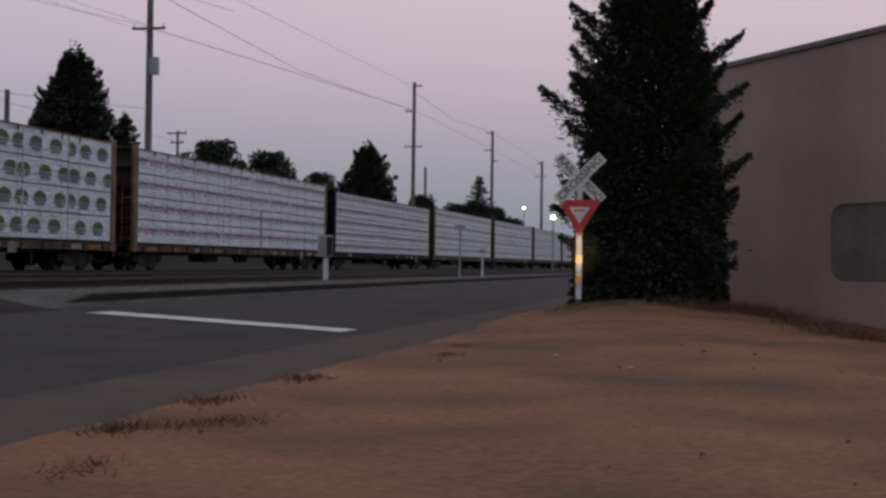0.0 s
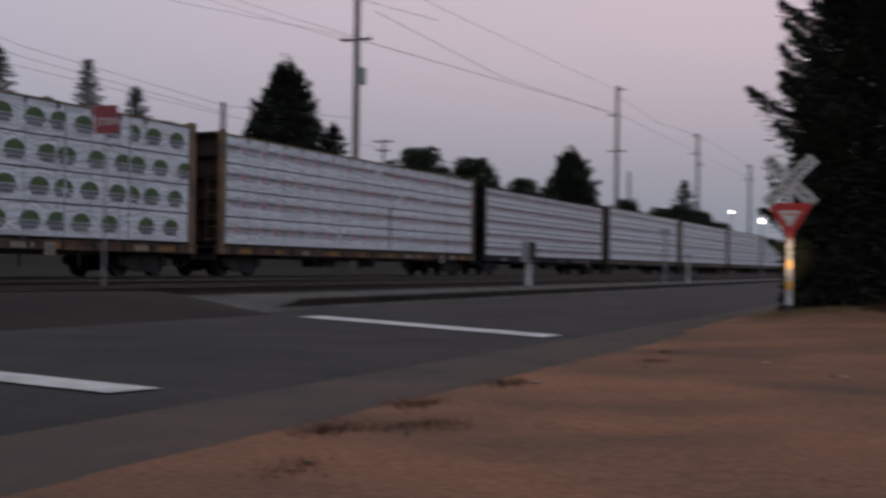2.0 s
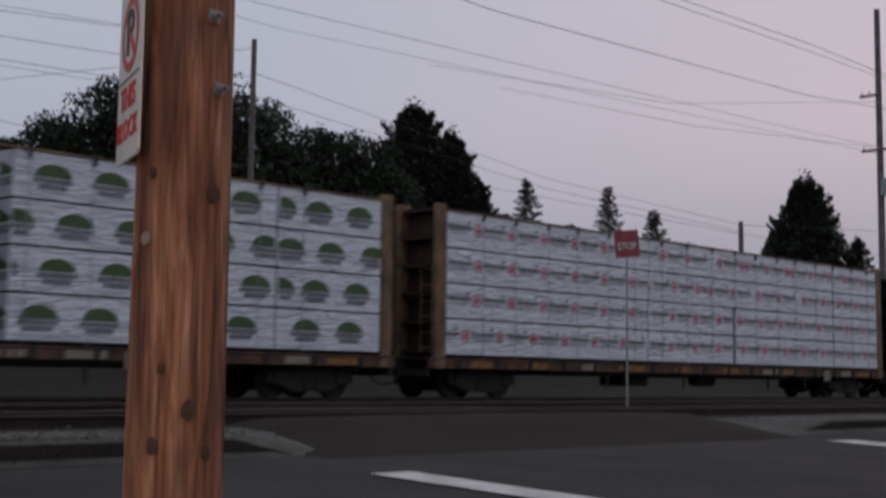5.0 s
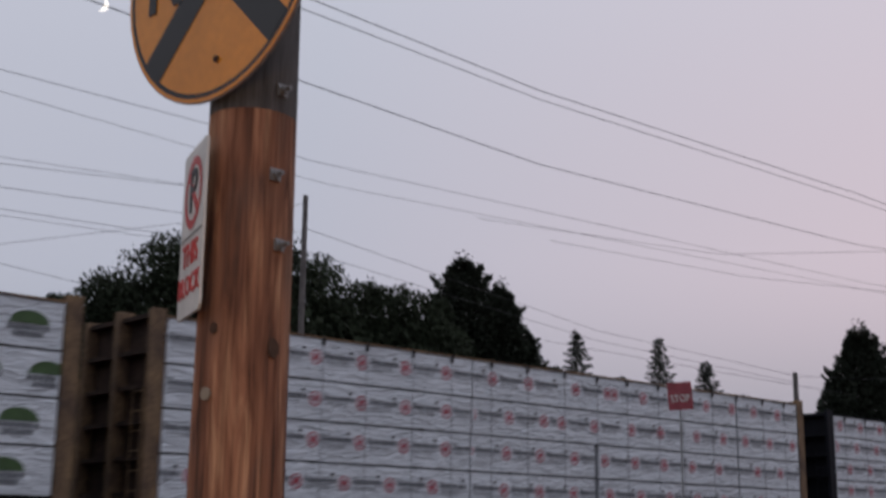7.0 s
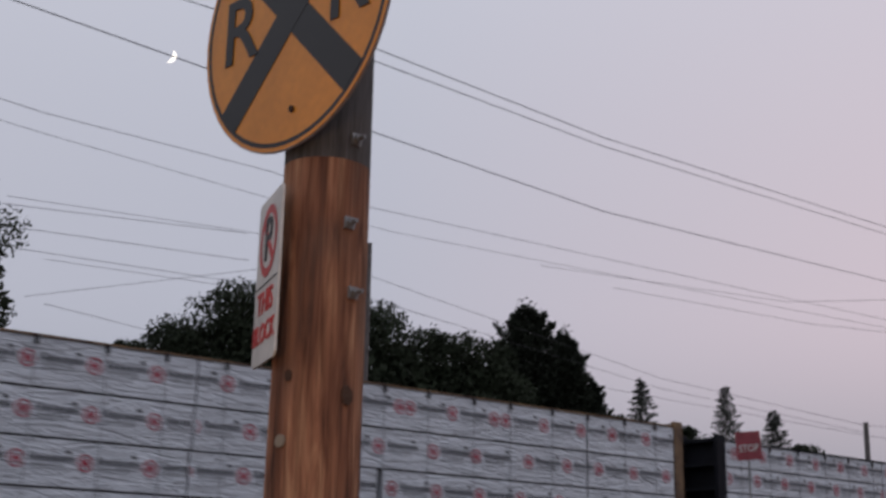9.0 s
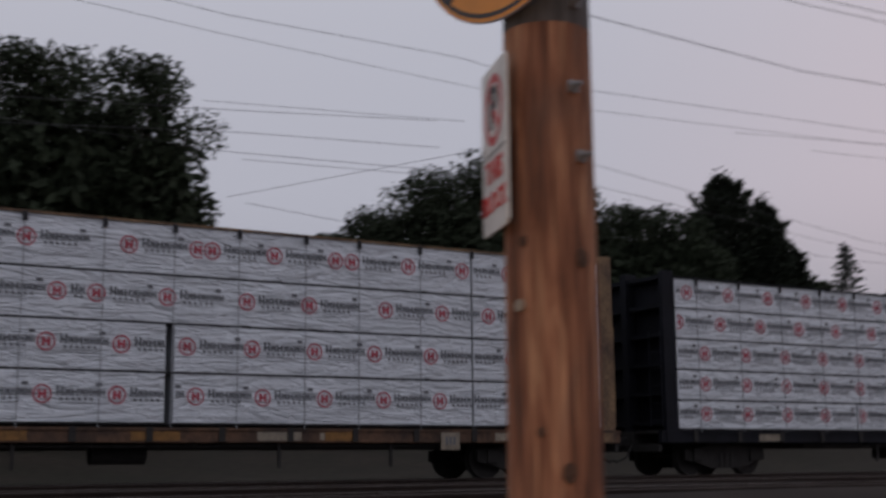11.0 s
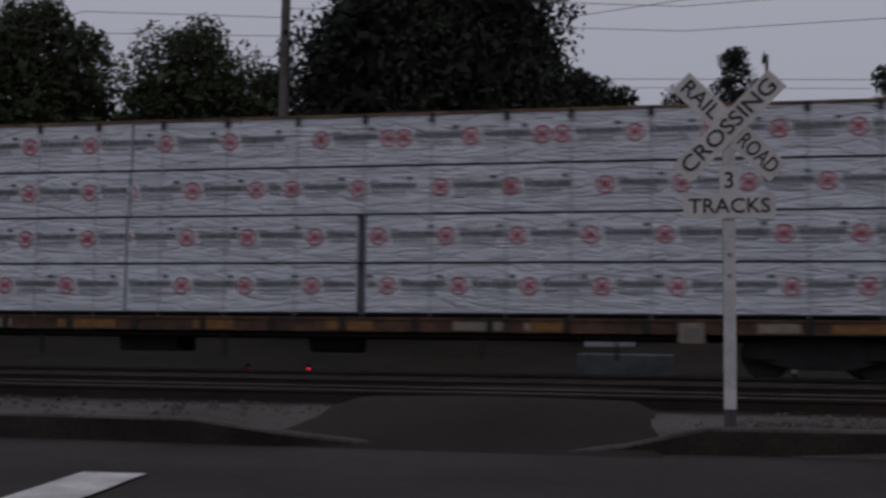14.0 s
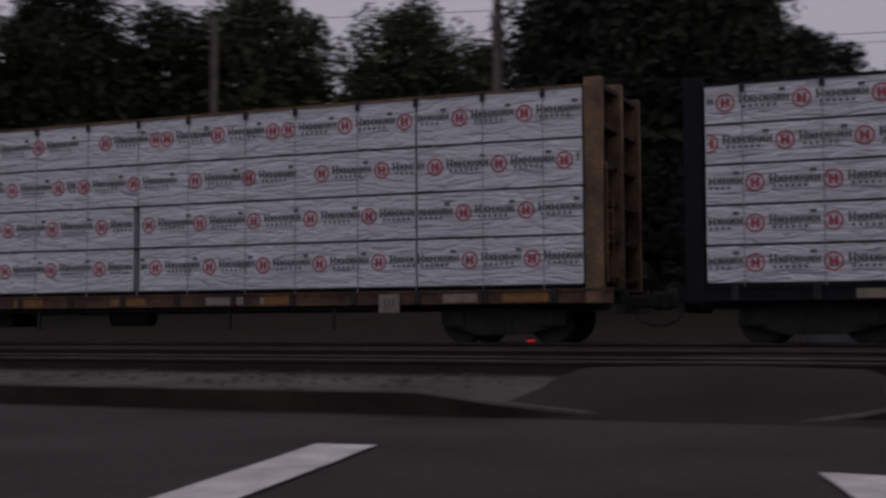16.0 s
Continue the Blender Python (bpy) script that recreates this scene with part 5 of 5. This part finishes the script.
# heavy cables over the road
cable(((75, 26.0, 20), (49.22, 22.36, 22), (41.37, 20.13, 25), (30.07, 16.6, 32), (16.05, 12.53, 48), (9.5, 11.0, 62)), 0.011)
cable(((62, 28.3, 20), (50.46, 25.88, 22), (41.54, 23.88, 25), (30.04, 19.89, 32), (15.88, 14.69, 48), (9.5, 11.6, 66), (1.36, 7.9, 140)), 0.011)
cable(((62, 27.6, 20), (50.46, 25.2, 22), (41.51, 23.31, 25), (30.04, 19.5, 32), (15.91, 14.4, 48), (11, 12.2, 66)), 0.010)
for pts, r in (
    (((70, 21.6, 34), (56.25, 19.63, 36), (45.75, 18.03, 40), (40.95, 16.65, 44), (16.18, 10.98, 75), (13.1, 10.2, 70)), 0.010),
    (((70, 20.6, 34), (56.15, 18.75, 36), (46.46, 16.98, 40), (40.0, 15.6, 44), (13.2, 9.9, 70)), 0.008),
    (((97.7, 15.6, 40), (79.76, 15.19, 40), (70.11, 15.41, 40), (55.78, 15.53, 44), (46.6, 15.21, 48)), 0.011),
    (((97.7, 14.5, 40), (79.69, 14.13, 40), (70.06, 14.23, 40), (55.67, 14.57, 44), (46.52, 14.01, 48)), 0.011),
    (((97.7, 15.0, 40), (84.6, 14.87, 40), (70.1, 16.3, 40)), 0.011),
    (((97.7, 13.2, 41), (83.09, 12.13, 42), (71.73, 11.72, 44), (66, 11.6, 46)), 0.011),
    (((97.7, 12.9, 41), (83.09, 11.75, 42), (71.73, 11.35, 44)), 0.009),
    (((110.4, 13.0, 46), (106.5, 14.3, 42), (97.7, 14.6, 40)), 0.011),
    (((118, 13.4, 46), (108, 13.3, 44), (97.7, 13.8, 40)), 0.011),
    (((118, 12.6, 46), (108, 12.4, 44), (97.7, 12.9, 40)), 0.010),
    (((57.35, 15.9, 44), (45.34, 15.17, 46)), 0.009),
    (((70.2, 14.9, 40), (56.31, 13.7, 45), (47.34, 13.05, 48), (41.0, 13.4, 50)), 0.011),
    (((56.16, 11.7, 52), (45.28, 13.78, 50), (41.0, 14.7, 50)), 0.010),
    (((55.5, 13.38, 50), (47.19, 12.8, 52), (41.0, 12.4, 50)), 0.010),
    (((55.3, 11.46, 55), (50.48, 10.61, 58)), 0.012),
    (((13.1, 10.1, 70), (1.38, 6.9, 140), (-2.17, 5.2, 190), (-4.41, 4.0, 245)), 0.018),
    (((12.33, 11.35, 70), (6.5, 8.5, 100), (1.38, 6.83, 140)), 0.016),
    (((1.38, 7.7, 140), (-0.4, 6.5, 160), (-2.17, 5.94, 190), (-4.41, 4.6, 245)), 0.018),
    (((29.7, 13.2, 62), (21, 11.4, 66), (13.1, 10.15, 70)), 0.010),
    (((33, 14.2, 60), (22, 12.4, 66), (13.1, 12.1, 70)), 0.010),
    (((41.0, 13.6, 50), (27.6, 9.15, 72), (18.95, 7.0, 75), (13.1, 6.6, 70)), 0.011),
    (((41.0, 12.6, 50), (27.6, 8.7, 72), (18.95, 6.7, 75)), 0.011),
    (((30.5, 8.8, 80), (19.0, 6.6, 75), (12.0, 5.3, 105)), 0.012),
):
    cable(pts, r)

# ---------------------------------------------------------------- hut, vehicle and moon in the distance
p = polar(83.0, 36.5)
hut = thing("grey_hut", pose(p.x, p.y, 1.05, 0, 0, 83.0), "small pale grey sided hut with a lamp on the far bank", "hut")
sh = Shape()
sh.box(-0.72, 0.72, 0, 2.4, -0.4, 2.35)
part("wall", sh, (SHED_GREY,), hut)
sh = Shape()
sh.prism([(-0.85, 2.35), (0.85, 2.35), (0.85, 2.42), (-0.35, 2.95), (-0.85, 2.75)], -0.15, 2.55)
part("roof", sh, (SHED_GREY,), hut)
for z in (1.0, 1.5):
    sh = Shape()
    sh.box(0.0, 0.4, -0.03, 0.0, z, z + 0.3)
    part("window", sh, (WINDOW_DARK,), hut)
sh = Shape()
sh.box(-0.74, -0.5, -0.12, -0.02, 1.98, 2.08, 0, 0.02)
part("wall_lamp", sh, (LAMP_WARM,), hut, "lit warm wall lamp")

p = polar(82.4, 30)
sh = Shape()
sh.box(-1.1, 1.1, -0.3, 0.3, 0.0, 0.56, 0, 0.03)
solid("concrete_block", sh, (BLOCK_GREY,), "pale grey concrete block lying beyond the tracks", "concrete block", m=pose(p.x, p.y, 0.42, 0, 0, 82.4))

p = polar(79.2, 44)
cv = thing("parked_car", pose(p.x, p.y, 2.30, 0, 0, 79.4 + 55), "dark parked car with its lamps lit on the bank", "car")
sh = Shape()
sh.prism([(-0.88, 0.25), (0.88, 0.25), (0.9, 0.75), (0.82, 0.86), (-0.82, 0.86), (-0.9, 0.75)], 0, 4.2)
sh.prism([(-0.78, 0.86), (0.78, 0.86), (0.62, 1.42), (-0.62, 1.42)], 1.2, 3.6)
body = part("body", sh, (CAR_PAINT,), cv)
sh = Shape()
sh.prism([(-0.68, 0.9), (0.68, 0.9), (0.56, 1.36), (-0.56, 1.36)], 1.17, 1.19)
part("windscreen", sh, (GLASS_DARK,), body)
for x in (-0.62, 0.62):
    sh = Shape()
    sh.prism(disc(0.035, 12, 0, 0), -0.03, 0.0)
    part("headlamp", sh, (LAMP_WARM,), cv, "lit warm headlamp", m=pose(x, 0, 0.66))
for x in (-0.8, 0.8):
    for y in (0.8, 3.4):
        sh = Shape()
        sh.tube((x - 0.1, y, 0.31), (x + 0.1, y, 0.31), 0.31, sides=16)
        part("wheel", sh, (RUBBER,), cv)

# crescent moon
sh = Shape()
a0 = [(7.5 * math.sin(math.pi * i / 20), 7.5 * math.cos(math.pi * i / 20)) for i in range(21)]
a1 = [(7.5 * 0.45 * math.sin(math.pi * i / 20), 7.5 * math.cos(math.pi * i / 20)) for i in range(20, -1, -1)]
for i in range(20):
    x0, z0 = a0[i]
    x1, z1 = a0[i + 1]
    sh.face([(x0, 0, z0), (x0 * 0.4, 0, z0), (x1 * 0.4, 0, z1), (x1, 0, z1)])
p = polar(50.8, 1300)
solid("moon", sh, (MOON,), "thin bright crescent moon", "moon", kind="structure", m=pose(p.x, p.y, el(22.7, 1300), 0, 0, 50.8) @ Matrix.Rotation(radians(20), 4, "Y"))


# ---------------------------------------------------------------- weeds along the pavement edge
def weeds():
    for name, material, spots, label, hgt in (
        ("dry_weeds", RED_WEED, [(s, 3.3 + 0.3 * math.sin(s * 3.1), 0.17) for s in (3.2, 3.6, 5.6, 6.9, 7.1, 7.3, 7.5, 8.5, 10.4, 13.7, 15.3)], "reddish dry weeds along the pavement's broken edge", 0.065),
        ("dry_grass", DRY_GRASS, [(24.2 + 0.45 * (i % 9), 3.2 - 0.33 * (i // 9), 0.4) for i in range(45)], "short dry grass on the mound by the sign", 0.12),
        ("dry_brush", RED_WEED, [(21.5 + 0.62 * i, -2.2 + 0.45 * math.sin(i * 1.7) + 0.14 * i, 0.5) for i in range(16)] + [(24.5 + 0.5 * i, 0.6 + 0.5 * math.sin(i * 2.3), 0.45) for i in range(9)], "low dry brown brush at the foot of the wall", 0.28),
        ("bank_weeds", GREEN_GRASS, [(1.0 + 0.4 * i, 12.1 + 0.25 * math.sin(i * 2.2), 0.3) for i in range(-2, 18)], "sparse weeds behind the kerb", 0.07),
    ):
        rnd = random.Random(hash(label) % 1 + len(label))
        sh = Shape()
        for s, q, spread in spots:
            for _ in range(170):
                ds, dq = rnd.gauss(0, spread), rnd.gauss(0, spread * 0.55)
                c = W(s + ds, q + dq, land_z(s + ds, q + dq) - 0.02)
                if 3.4 < q + dq < 11.5:
                    c.z = max(c.z, road_z(q + dq))
                h = hgt * (0.3 + rnd.random())
                lean = Vector((rnd.gauss(0, 0.9), rnd.gauss(0, 0.9), 0.9)) * h
                side = Vector((rnd.gauss(0, 1), rnd.gauss(0, 1), 0)).normalized() * 0.006
                sh.face([c - side, c + side, c + lean])
        solid(name, sh, (material,), label, "weeds", kind="stuff")


weeds()


# pebbles and bits of litter on the dirt
def pebbles():
    rnd = random.Random(8)
    sh = Shape()
    for _ in range(90):
        s, q = rnd.uniform(5, 26), rnd.uniform(-7, 3.3)
        r = 0.006 + 0.014 * rnd.random() ** 2
        c = W(s, q, land_z(s, q) + 0.012)
        sh.tube(c - Vector((r, 0, 0)), c + Vector((r, 0.3 * r, r * 0.3)), r * 0.9, r * 0.5, 6)
    solid("pebbles", sh, (PALE_GRAVEL,), "scattered pale pebbles on the dirt", "pebbles", kind="stuff")
    for x, y in ((1.9, 12.5), (4.6, 19.0), (-0.9, 11.0), (1.3, 14.0)):
        q, s = -UC * x + US * y, US * x + UC * y
        sh = Shape()
        sh.box(-0.045, 0.045, -0.025, 0.025, 0.0, 0.02, 0, 0.006)
        solid("paper_scrap", sh, (SILL_PALE,), "crumpled pale scrap lying on the dirt", "litter", "paper scraps", m=pose(x, y, land_z(s, q) + 0.012, 4, -3, x * 50))


pebbles()


def loose_stones():
    rnd = random.Random(21)
    sh = Shape()
    for _ in range(5200):
        s = rnd.uniform(-24, 16) if rnd.random() < 0.8 else rnd.uniform(16, 60)
        q = rnd.choice((rnd.uniform(11.95, 13.6), rnd.uniform(13.4, 22.4), rnd.uniform(25.5, 30)))
        if q < 22.9 and (-4.4 < s < -0.3 or 9.6 < s < 20.6):
            continue
        r = 0.018 + 0.035 * rnd.random() ** 2
        c = W(s, q, land_z(s, q) + r * 0.3)
        k = len(sh.v)
        for a in range(4):
            t = a * 1.57 + rnd.random()
            sh.v.append((c.x + r * math.cos(t), c.y + r * math.sin(t), c.z - 0.01))
        sh.v.append((c.x + r * 0.3 * rnd.gauss(0, 1), c.y + r * 0.3, c.z + r * (0.4 + 0.6 * rnd.random())))
        for a in range(4):
            sh.f.append((k + a, k + (a + 1) % 4, k + 4))
            sh.m.append(0 if rnd.random() < 0.85 else 1)
    solid("loose_stones", sh, (PALE_GRAVEL, CONCRETE), "loose grey ballast stones along the tracks", "gravel", kind="stuff")


loose_stones()


# ---------------------------------------------------------------- the train rolls by
def motions():
    # metres gained on the steady pace, fitted to car ends in the camera's view
    slack = (0.24, 0.20, 0.03, -0.25, -0.35, -0.33, -0.30, -0.29, -0.29)
    for k, car in cars:
        rows = []
        for i in range(9):
            t = 2.0 * i
            s = 56.57 - 4.42 * t - 0.0152 * t * t + slack[i] + 25.2 * k
            c = W(s, 23.82, 0.58)
            rows.append((t, pose(c.x, c.y, c.z, 0, 0, RAILS)))
        walk(car, rows)


motions()
